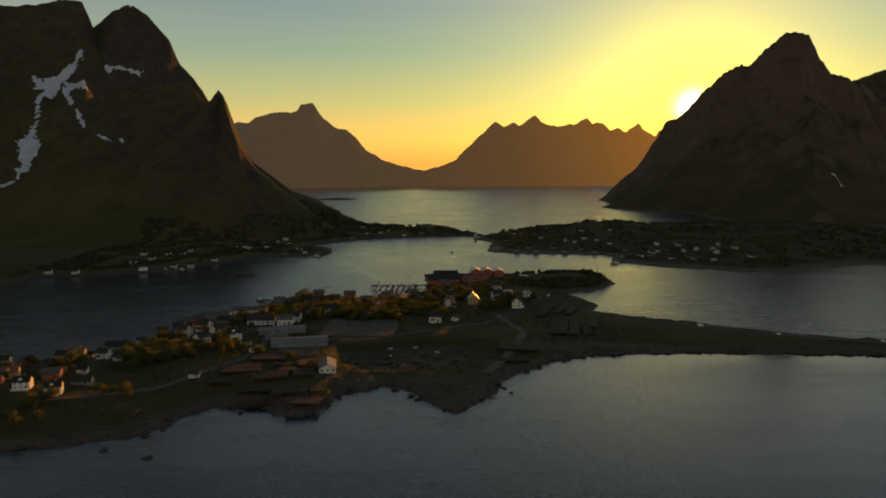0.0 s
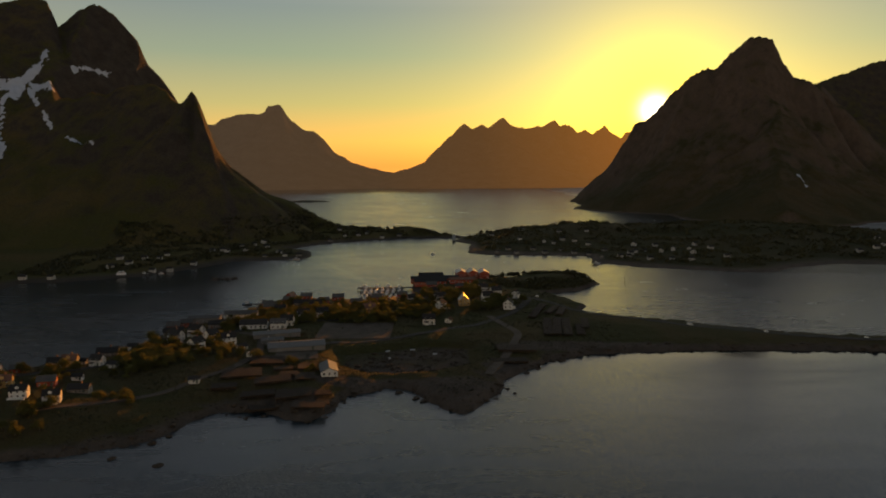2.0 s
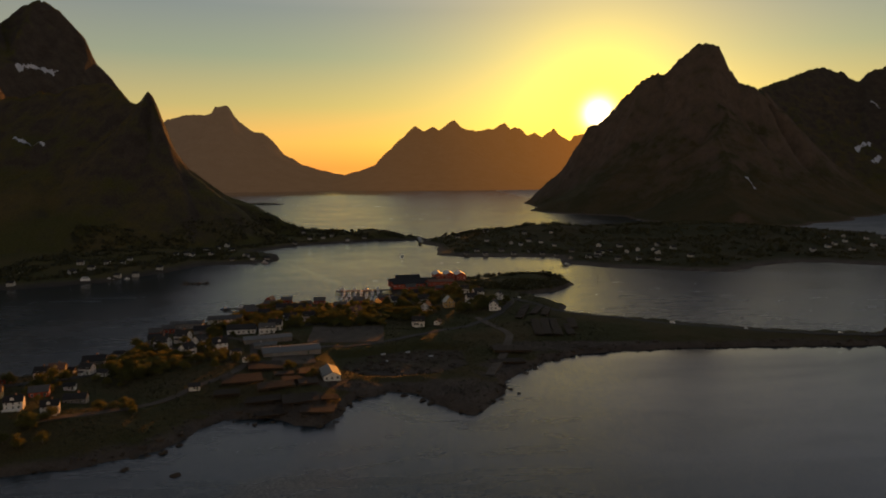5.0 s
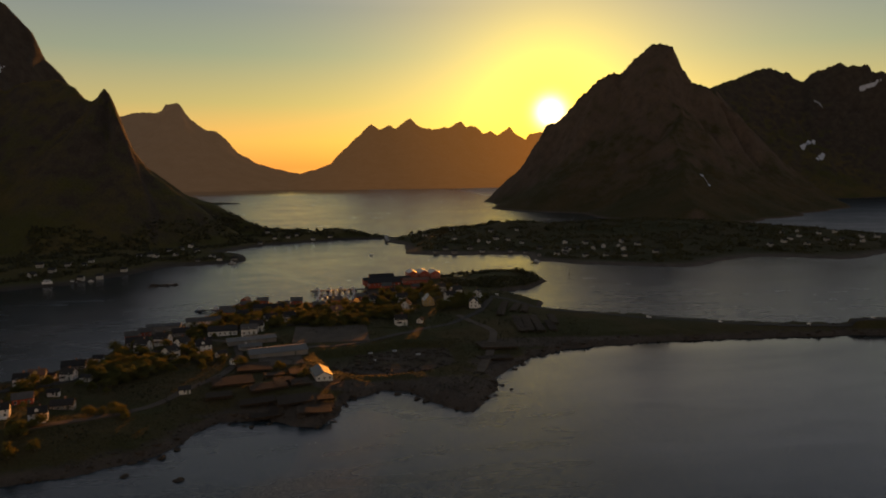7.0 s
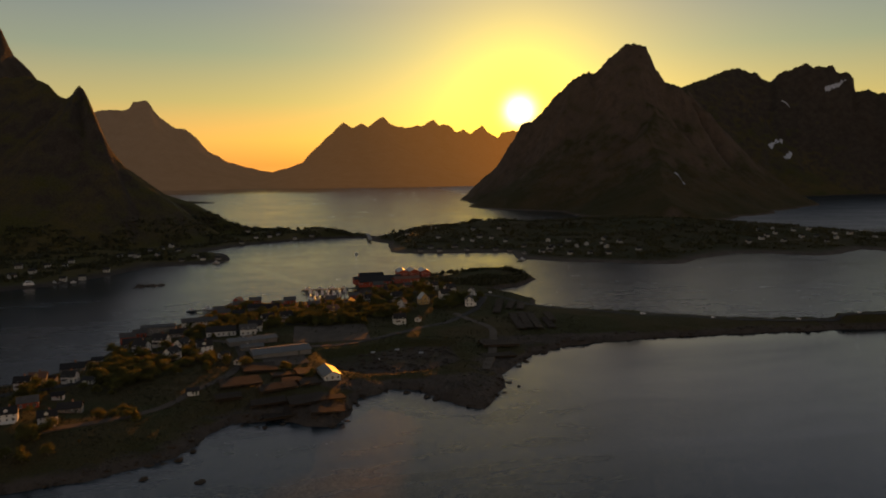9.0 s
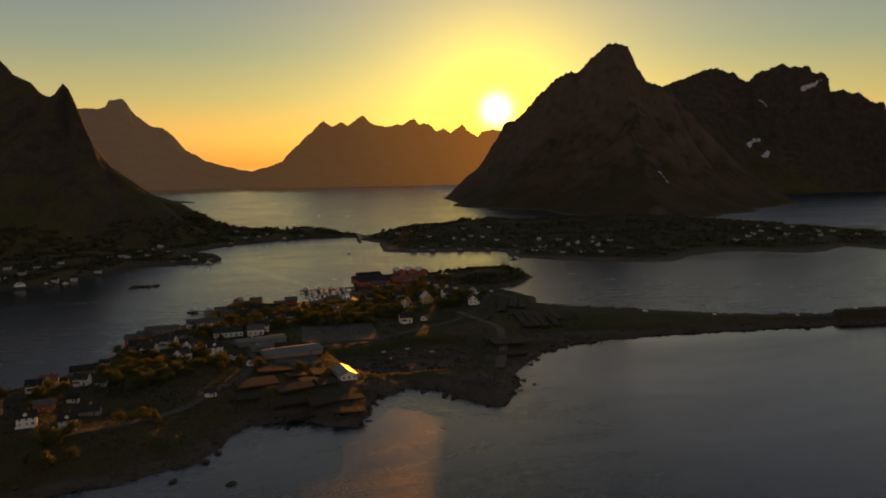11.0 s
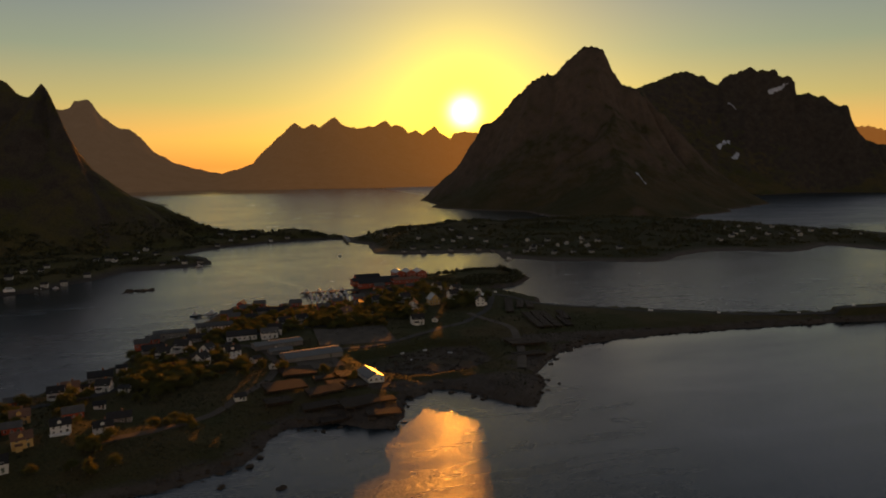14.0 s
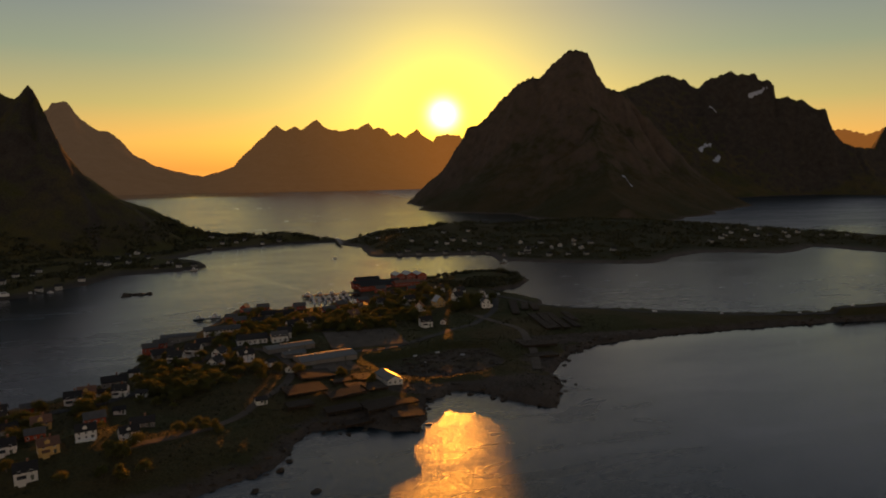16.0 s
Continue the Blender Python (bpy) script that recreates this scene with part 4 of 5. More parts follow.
for k, x in enumerate((-6, 5, 16)):
    hall("warehouse", "gabled red harbour warehouse with bright metal roof", x, 690, 95, 17, 9.5, 6.0, 2.2, M_RED, M_TIN, 2, 3.5)["group"] = "harbour warehouses"
hall("warehouse", "large red harbour warehouse with dark roof", -36, 697, 6, 24, 10, 3.8, 2.2, M_RED, M_SLATE, 1, 3.2)


# ---- fish drying racks ----
def rack(length, width, height):
    """Post-and-pole frame, its flat top hung full of fish."""
    root = tagged(new("drying_rack"), "large wooden pole rack hung with drying fish", "drying rack", "fish drying racks")
    bm = bmesh.new()
    tube(bm, (0, 0, -1.5), (0, 0, height), 0.13, 0.10, 6)
    post = part("post", bm, M_POLE, root)
    nx, ny = max(2, int(length / 4) + 1), max(2, int(width / 4) + 1)
    for i in range(nx):
        for j in range(ny):
            m = pose((i / (nx - 1) - 0.5) * length, (j / (ny - 1) - 0.5) * width, 0)
            if i == 0 and j == 0:
                post.matrix_local = m
            else:
                again("post", post, root, m)
    bm = bmesh.new()
    tube(bm, (-length / 2 - 0.5, 0, height), (length / 2 + 0.5, 0, height), 0.09, 0.08, 5)
    rail = part("rail", bm, M_POLE, root)
    for j in range(ny):
        m = pose(0, (j / (ny - 1) - 0.5) * width, 0.05)
        if j == 0:
            rail.matrix_local = m
        else:
            again("rail", rail, root, m)
    bm, k = bmesh.new(), -length / 2
    rng = random.Random(int(length * 10 + width))
    while k < length / 2:
        box(bm, k, k + 0.34, -width / 2 - rng.uniform(0.1, 0.6), width / 2 + rng.uniform(0.1, 0.6), height + 0.15 + rng.uniform(-0.05, 0.05), height + 0.30)
        for y in (-width / 2, width / 2 - 0.3, rng.uniform(-width / 2, width / 2 - 1)):
            box(bm, k + 0.02, k + 0.36, y, y + 0.3, rng.uniform(0.2, 0.7), height + 0.13)
        k += 0.44
    tagged(part("fish_load", bm, M_FISH, root, "brown dried fish on close-set poles"), kind="stuff")
    return root


RACKS_WEST = [(-125, 381, 12, 18, 14), (-133, 357, 14, 20, 13), (-114, 346, 10, 18, 9), (-108, 356, 12, 9, 5), (-99, 352, 12, 10, 12), (-118, 331, 8, 16, 7.5), (-100, 328, 10, 17, 11),
              (-86.5, 331, 12, 8, 6), (-91, 316, 6, 15, 7), (-112, 320, 6, 14, 6), (-101, 369, 12, 9, 11), (-137, 339, 10, 12, 7), (-113, 366, 14, 10, 6)]
RACKS_EAST = [(45, 514, 73, 45, 5), (56.5, 520, 68, 26, 4.6), (63, 516, 72, 26, 4.6), (45, 466, 81, 45, 5), (51.5, 467, 82, 45, 5), (58, 466, 82, 45, 5), (66, 459, 84, 26, 4.6),
              (72, 474, 80, 26, 4.6), (17, 412, 8, 23, 11), (11, 391, 8, 21, 6.5)]
for x, y, turn, long, wide in RACKS_WEST + RACKS_EAST:
    a = radians(turn)
    rise = math.degrees(math.atan2(ground_at(x + long / 2 * math.cos(a), y + long / 2 * math.sin(a)) - ground_at(x - long / 2 * math.cos(a), y - long / 2 * math.sin(a)), long))
    tip = math.degrees(math.atan2(ground_at(x - wide / 2 * math.sin(a), y + wide / 2 * math.cos(a)) - ground_at(x + wide / 2 * math.sin(a), y - wide / 2 * math.cos(a)), wide))
    rack(long, wide, dice.uniform(1.0, 1.4)).matrix_basis = pose(x, y, ground_at(x, y) + 0.1, max(-1.5, min(1.5, tip)), max(-2.5, min(2.5, -rise)), turn + dice.uniform(-2, 2))
    TAKEN.append((x, y, 9))


# ---- roads, pitch and quay ----
def ribbon(name, points, width, mat, label, category, lift=0.12):
    """A road laid over the ground along a line of points."""
    line = [Vector((*p, 0)) for p in points]
    dense = []
    for a, b in zip(line, line[1:]):
        steps = max(1, int((b - a).length / 2.0))
        dense += [a.lerp(b, k / steps) for k in range(steps)]
    dense.append(line[-1])
    for _ in range(12):
        dense = [dense[0]] + [(p + q * 2 + r) / 4 for p, q, r in zip(dense, dense[1:], dense[2:])] + [dense[-1]]
    bm, rows = bmesh.new(), []
    for k, p in enumerate(dense):
        d = (dense[min(k + 1, len(dense) - 1)] - dense[max(k - 1, 0)]).normalized()
        side = Vector((-d.y, d.x, 0))
        high = max(ground_at(*(p + side * width * s).xy) for s in (-0.55, -0.25, 0, 0.25, 0.55)) + lift
        rows.append([bm.verts.new((*(p + side * width * s).xy, high + z)) for s, z in ((-0.56, -1.2), (-0.5, 0), (0, 0.05), (0.5, 0), (0.56, -1.2))])
    for a, b in zip(rows, rows[1:]):
        for k in range(4):
            bm.faces.new((a[k + 1], a[k], b[k], b[k + 1]))
    return tagged(part(name, bm, mat), label, category, kind="structure")


ribbon("road", [(-210, 300), (-180, 318), (-162, 335), (-154, 352), (-144, 362), (-139, 374), (-134, 398), (-142, 440), (-160, 452)], 4.5, M_GRAVEL, "pale gravel lane between the houses", "road")
ribbon("road", [(-104, 424), (-79, 426), (-52, 440), (-24, 461), (-1, 477), (26, 508), (42, 545), (44, 562), (60, 548), (82, 520), (112, 503), (150, 474), (201, 446), (245, 434), (310, 428), (425, 420)], 5.0, M_ASPH, "worn asphalt road leading onto the causeway", "road")
ribbon("road", [(-300, 352), (-262, 357), (-232, 364), (-205, 388), (-190, 425), (-165, 455), (-140, 482), (-100, 490), (-70, 500), (-50, 545), (-38, 585), (-25, 640)], 5.0, M_ASPH, "narrow asphalt village street", "road")
ribbon("footpath", [(8, 500), (24, 450), (10, 400), (-3, 366)], 5.0, M_GRAVEL, "gravel track down to the rocky point", "path")
ribbon("yard", [(-124, 396), (-112, 397), (-100, 399)], 20, M_GRAVEL, "packed gravel yard below the halls", "yard", 0.13)
ribbon("pitch", [(-108, 457), (-84, 457), (-60, 457)], 44, M_GRAVEL, "gravel sports pitch in the village", "pitch", 0.15)


def quay(x0, y0, x1, y1, width, height=1.6):
    root = tagged(new("quay"), "timber quay on piles in the harbour", "quay")
    a, b = Vector((x0, y0, 0)), Vector((x1, y1, 0))
    long, turn = (b - a).length, math.degrees(math.atan2(y1 - y0, x1 - x0))
    root.matrix_basis = pose(x0, y0, 0, 0, 0, turn)
    bm = bmesh.new()
    k = 0.0
    while k < long:
        box(bm, k, k + 0.9, -width / 2, width / 2, height - 0.25, height)
        k += 0.95
    tagged(part("deck", bm, M_DARK, root), kind="stuff")
    bm = bmesh.new()
    tube(bm, (0, 0, -4), (0, 0, height - 0.26), 0.18, 0.16, 6)
    pile = part("support_post", bm, M_POLE, root)
    n = int(long / 5)
    for i in range(n + 1):
        for s in (-1, 1):
            m = pose(i * long / n, s * (width / 2 - 0.3), 0)
            if i == 0 and s == -1:
                pile.matrix_local = m
            else:
                again("support_post", pile, root, m)
    return root


quay(-104, 649, -52, 651, 7.0, 2.2)
quay(-100, 624, -66, 628, 2.5, 1.0)
quay(-100, 636, -62, 639, 2.5, 1.0)
quay(-190, 578, -160, 575, 4.0)


# ---- boats ----
def hull(length, beam, height):
    bm, rings = bmesh.new(), []
    n = 9
    for k in range(n):
        t = k / (n - 1)
        half = beam / 2 * (1 - max(0, (t - 0.45) / 0.55) ** 2.2) * (0.82 + 0.18 * min(1, t * 4))
        sheer = height * (1 + 0.35 * t * t)
        x = (t - 0.5) * length
        rings.append([bm.verts.new(p) for p in ((x, -half, sheer), (x * 0.97, -half * 0.8, height * 0.3), (x * 0.93, 0, -0.35), (x * 0.97, half * 0.8, height * 0.3), (x, half, sheer))])
    for a, b in zip(rings, rings[1:]):
        for k in range(4):
            bm.faces.new((a[k], b[k], b[k + 1], a[k + 1]))
        bm.faces.new((a[4], b[4], b[0], a[0]))
    bm.faces.new(rings[0])
    bmesh.ops.remove_doubles(bm, verts=bm.verts, dist=0.01)
    bmesh.ops.recalc_face_normals(bm, faces=bm.faces)
    return bm


def boat(name, label, length, beam, height, paint, masts):
    root = tagged(new(name), label, "boat", "moored boats")
    part("hull", hull(length, beam, height), paint, root)
    bm = bmesh.new()
    l, b = length * 0.16, beam * 0.34
    box(bm, -l - length * 0.05, l, -b, b, height, height + length * 0.17)
    box(bm, -l * 0.9, l * 0.55, -b * 0.85, b * 0.85, height + length * 0.17, height + length * 0.26)
    bmesh.ops.bevel(bm, geom=bm.edges[:], offset=length * 0.012, segments=1, affect="EDGES")
    cabin = part("wheelhouse", bm, M_HULL, root)
    bm = bmesh.new()
    box(bm, l * 0.50, l * 0.58, -b * 0.7, b * 0.7, height + length * 0.19, height + length * 0.245)
    for s in (-1, 1):
        box(bm, -l * 0.7, l * 0.4, s * b * 0.86 - 0.02, s * b * 0.86 + 0.02, height + length * 0.19, height + length * 0.24)
    part("pane", bm, M_GLASS, cabin)
    for k in range(masts):
        bm = bmesh.new()
        x = length * (0.02 - 0.32 * k)
        tube(bm, (x, 0, height), (x, 0, height + length * (0.50 - 0.12 * k)), length * 0.008, length * 0.005)
        tube(bm, (x, 0, height + length * 0.34), (x - length * 0.2, 0, height + length * 0.40), length * 0.006, length * 0.004)
        part("mast", bm, M_POLE, root)
    return root


BOATS = [boat("motorboat", "small white motorboat at the jetty", 5.8, 2.1, 0.75, M_HULL, 0),
         boat("fishing_boat", "white fishing boat with wheelhouse and masts", 9.0, 3.1, 1.15, M_HULL, 2),
         boat("fishing_boat", "blue-hulled fishing boat with white wheelhouse", 8.4, 3.0, 1.1, M_HULL_B, 1)]
rows = [(-96 + 5.2 * k, 630.5, 88, k % 3) for k in range(7)] + [(-96 + 5.2 * k, 643, -90, (k * 2 + 1) % 3) for k in range(7)]
rows += [(-98 + 11 * k, 658, 2, 1 + k % 2) for k in range(4)] + [(-97 + 4.4 * k, 617, 86, 0) for k in range(9)] + [(-190, 583, 12, 2), (-178, 587, 8, 1), (-35, 917, 40, 0), (157, 812, 5, 1), (-240, 396, 30, 0), (-232, 412, 40, 0), (-205, 872, 10, 1), (-330, 760, 20, 0), (-345, 752, 10, 1)]
seen = set()
for x, y, turn, kind in rows:
    m = pose(x, y, 0.0, 0, 0, turn + dice.uniform(-4, 4))
    if kind in seen:
        copy_thing(BOATS[kind], m)
    else:
        BOATS[kind].matrix_basis = m
        seen.add(kind)
# small rowing boats turned over on the grass
UPTURNED = [(-60.3, 416.7, 20), (-45.3, 420, 10), (-31.6, 412, -15), (-58.8, 401, 40)]
for k, (x, y, turn) in enumerate(UPTURNED):
    row = tagged(part("rowing_boat", hull(3.0, 1.2, 0.5), M_STEEL), "small pale metal rowing boat turned upside down on grass", "boat", "upturned rowing boats")
    row.matrix_basis = pose(x, y, ground_at(x, y) + 0.62, 180, 0, turn)
ferry = boat("ferry", "white coastal vessel moored at the western quay", 27.0, 7.0, 2.6, M_HULL, 1)
ferry.matrix_basis = pose(-364, 741, 0, 0, 0, 24) @ Matrix.Diagonal((0.92, 0.9, 0.62, 1))
ferry["group"] = ""
quay(-395, 728, -350, 752, 5.0)
quay(150, 805, 166, 826, 5.0)
quay(-215, 866, -192, 882, 5.0)


# ---- bridge between the islands, markers, cars ----
bridge = tagged(new("bridge"), "narrow concrete road bridge between two islands", "bridge")
bridge.matrix_basis = pose(-2, 1108, 0, 0, 0, 88)
bm = bmesh.new()
for k in range(24):
    x0, x1 = -45 + k * 3.75, -45 + (k + 1) * 3.75
    z0, z1 = 3.4 + 2.6 * math.cos(x0 / 45 * 1.5), 3.4 + 2.6 * math.cos(x1 / 45 * 1.5)
    v = [bm.verts.new(p) for p in ((x0, -2.5, z0), (x1, -2.5, z1), (x1, 2.5, z1), (x0, 2.5, z0), (x0, -2.5, z0 - 0.7), (x1, -2.5, z1 - 0.7), (x1, 2.5, z1 - 0.7), (x0, 2.5, z0 - 0.7))]
    for q in ((0, 1, 2, 3), (7, 6, 5, 4), (0, 4, 5, 1), (2, 6, 7, 3)):
        bm.faces.new([v[i] for i in q])
bmesh.ops.remove_doubles(bm, verts=bm.verts, dist=0.01)
part("deck", bm, M_CONC, bridge)
for x in (-24, -8, 8, 24):
    bm = bmesh.new()
    box(bm, x - 0.6, x + 0.6, -2, 2, -6, 2.6 + 2.6 * math.cos(x / 45 * 1.5))
    part("pier", bm, M_CONC, bridge)
for s in (-2.4, 2.4):
    bm = bmesh.new()
    for k in range(19):
        x = -43 + k * 4.75
        z = 3.4 + 2.6 * math.cos(x / 45 * 1.5)
        box(bm, x - 0.06, x + 0.06, s - 0.05, s + 0.05, z, z + 1.1)
        box(bm, x, x + 4.7, s - 0.04, s + 0.04, z + 0.95, z + 1.1)
    part("railing", bm, M_STEEL, bridge)


def marker():
    root = tagged(new("channel_marker"), "thin dark channel marker post standing in the water", "marker", "channel markers")
    bm = bmesh.new()
    tube(bm, (0, 0, -4), (0, 0, 4.2), 0.3, 0.2)
    part("post", bm, M_POLE, root)
    bm = bmesh.new()
    box(bm, -0.45, 0.45, -0.45, 0.45, 3.4, 4.2)
    part("topmark", bm, M_RUBBER, root)
    return root


post = marker()
for k, (x, y) in enumerate([(127, 764), (158, 693), (180, 718), (89, 743)]):
    if k == 0:
        post.matrix_basis = pose(x, y, 0)
    else:
        copy_thing(post, pose(x, y, 0))


def van():
    root = tagged(new("van"), "small white van parked on the causeway road", "van", "parked vans")
    bm = bmesh.new()
    v = []
    for y in (-0.95, 0.95):
        v.append([bm.verts.new((x, y, z)) for x, z in ((-2.5, 0.35), (2.5, 0.35), (2.55, 1.0), (2.0, 1.2), (1.4, 2.1), (-2.4, 2.2), (-2.5, 1.0))])
    bm.faces.new(v[0])
    bm.faces.new(v[1][::-1])
    for k in range(7):
        bm.faces.new((v[0][k], v[1][k], v[1][(k + 1) % 7], v[0][(k + 1) % 7]))
    bmesh.ops.recalc_face_normals(bm, faces=bm.faces)
    part("body", bm, M_CAR, root)
    bm = bmesh.new()
    box(bm, -0.05, 0.05, -0.8, 0.8, 0, 0.75, pose(1.78, 0, 1.3, 0, -35, 0))
    for s in (-0.96, 0.96):
        box(bm, 0.2, 1.3, s - 0.01, s + 0.01, 1.3, 1.85)
    part("window", bm, M_GLASS, root)
    for x in (-1.6, 1.6):
        for s in (-0.85, 0.85):
            bm = bmesh.new()
            tube(bm, (x, s - 0.12, 0.36), (x, s + 0.12, 0.36), 0.36, 0.36, 12)
            part("wheel", bm, M_RUBBER, root)
    return root


first = van()
for k, (x, y, turn) in enumerate([(146, 476.5, -40), (188, 452, -30), (245, 435.5, -12), (290, 430.5, -8), (52, 565, -60), (-70, 498, 20), (-190, 428, 60)]):
    m = pose(x, y, ground_at(x, y) + 0.4, 0, 0, turn) @ Matrix.Diagonal((0.72, 0.8, 0.72, 1))
    if k == 0:
        first.matrix_basis = m
    else:
        copy_thing(first, m)


# ---- trees and bushes ----
def tree(name, label, height, spread, leaves, mat, seed):
    root = tagged(new(name), label, "tree", "village trees")
    rng = random.Random(seed)
    bm = bmesh.new()
    tips = []
    tube(bm, (0, 0, -0.4), (0.1, 0, height * 0.35), height * 0.028, height * 0.02)
    tube(bm, (0.1, 0, height * 0.34), (0.0, 0.1, height * 0.85), height * 0.02, height * 0.006)
    for k in range(9):
        z = height * rng.uniform(0.25, 0.75)
        a = rng.uniform(0, math.tau)
        r = spread * rng.uniform(0.45, 0.85) * (1.05 - 0.5 * z / height)
        tip = Vector((r * math.cos(a), r * math.sin(a), z + height * rng.uniform(0.05, 0.2)))
        tube(bm, (0.05, 0.03, z), tip, height * 0.012, height * 0.004, 5)
        tips.append(tip)
    tips += [Vector((0, 0.1, height * 0.88)), Vector((0.1, 0, height * 0.7)), Vector((-0.2, 0.1, height * 0.55))]
    part("trunk", bm, M_BARK, root)
    verts, faces = [], []
    for k in range(leaves):
        c = rng.choice(tips)
        d = Vector((rng.gauss(0, 1), rng.gauss(0, 1), rng.gauss(0, 0.8)))
        p = c + d * spread * 0.20
        q = Euler((rng.uniform(0, 6.3), rng.uniform(0, 6.3), rng.uniform(0, 6.3))).to_matrix()
        s = height * rng.uniform(0.022, 0.045)
        n = len(verts)
        verts += [tuple(p + q @ Vector(o) * s) for o in ((-1, -0.6, 0), (0, -0.8, 0.3), (1.1, 0, 0), (0, 0.8, 0.3), (-1, 0.6, 0))]
        faces += [(n, n + 1, n + 2, n + 3, n + 4)]
    me = bpy.data.meshes.new("crown")
    me.from_pydata(verts, [], faces)
    me.materials.append(mat)
    crown = new("crown", me)
    crown.parent = root
    return root


TREES = [tree("birch_tree", "small leafy birch tree in evening light", 5.6, 2.7, 1900, M_LEAF, 1), tree("birch_tree", "bushy birch tree beside the houses", 4.8, 3.0, 1900, M_LEAF, 2),
         tree("willow_bush", "low spreading golden-green willow bush", 3.4, 2.8, 1500, M_LEAF_B, 3), tree("shrub", "broad rounded shrub with yellowish leaves", 4.2, 3.2, 1800, M_LEAF_B, 4)]
# wooded spots: centre, radius, how many
WOODS = [(-205, 384, 14, 26), (-192, 395, 16, 26), (-190, 368, 12, 18), (-166, 391, 6, 4), (-153, 401, 8, 8), (-174, 478, 10, 10), (-151, 518, 14, 16), (-125, 496, 14, 22), (-79, 528, 14, 20), (-112, 378, 3, 4), (-249, 344, 8, 6), (-228, 354, 6, 5), (-211, 300, 8, 6), (-195, 402, 26, 34), (-182, 385, 18, 22), (-225, 347, 18, 4), (-240, 330, 18, 4), (-252, 355, 26, 8), (-205, 440, 22, 14), (-170, 425, 20, 12),
         (-150, 482, 26, 34), (-120, 520, 26, 40), (-135, 480, 18, 22), (-90, 536, 22, 26), (-60, 546, 20, 26), (-35, 552, 18, 22), (-85, 505, 20, 24),
         (-50, 515, 22, 30), (-20, 575, 24, 28), (8, 530, 20, 30), (22, 536, 16, 18), (-30, 590, 24, 24), (0, 610, 24, 18), (-155, 560, 22, 16), (-80, 586, 14, 8), (-215, 295, 30, 8), (-178, 322, 14, 7), (-145, 395, 14, 8), (-99, 362, 3, 3), (-100, 492, 14, 26), (-75, 490, 14, 26), (-150, 510, 18, 14), (-130, 535, 20, 14), (-175, 460, 18, 10), (-235, 370, 20, 10), (-40, 500, 14, 10), (-30, 520, 14, 10)]
seen, tally = set(), [0, 0, 0, 0]
for cx, cy, r, count in WOODS:
    for _ in range(count):
        x, y = cx + dice.gauss(0, r * 0.5), cy + dice.gauss(0, r * 0.5)
        z = ground_at(x, y)
        if z < 3.2 or any((x - a) ** 2 + (y - b) ** 2 < (d * 0.7) ** 2 for a, b, d in TAKEN):
            continue
        kind = dice.choice((0, 1, 2, 2, 3, 3))
        if tally[kind] >= (140, 140, 280, 280)[kind]:
            continue
        tally[kind] += 1
        s = dice.uniform(0.7, 1.35)
        m = pose(x, y, z, 0, 0, dice.uniform(0, 360)) @ Matrix.Diagonal((s, s, s * dice.uniform(0.85, 1.1), 1))
        if kind in seen:
            copy_thing(TREES[kind], m).matrix_basis = m
        else:
            TREES[kind].matrix_basis = m
            seen.add(kind)
        TAKEN.append((x, y, 1.6))


# taller rowans on the low island's crest and on the point by the inlet
rowan = tree("rowan_tree", "dark full-crowned rowan tree on the low island", 7.0, 3.6, 2200, M_SCRUB, 9)
rowan["group"] = "island trees"
GROVES = [(70, 1165, 40, 22, 14), (135, 1150, 50, 22, 16), (205, 1165, 46, 18, 14), (300, 1110, 60, 40, 14), (45, 690, 26, 14, 9), (108, 680, 10, 16, 6), (-120, 1165, 50, 14, 12), (560, 990, 90, 40, 16), (440, 900, 120, 60, 14)]
first_rowan = True
for cx, cy, rx, ry, count in GROVES:
    for _ in range(count):
        x, y = cx + dice.uniform(-rx, rx), cy + dice.uniform(-ry, ry)
        z = ground_at(x, y)
        if z < 2.5 or any((x - a) ** 2 + (y - b) ** 2 < d * d for a, b, d in TAKEN):
            continue
        k = dice.uniform(0.55, 1.05)
        m = pose(x, y, z, 0, 0, dice.uniform(0, 360)) @ Matrix.Diagonal((k, k, k * dice.uniform(0.8, 1.0), 1))
        if first_rowan:
            rowan.matrix_basis, first_rowan = m, False
        else:
            copy_thing(rowan, m).matrix_basis = m


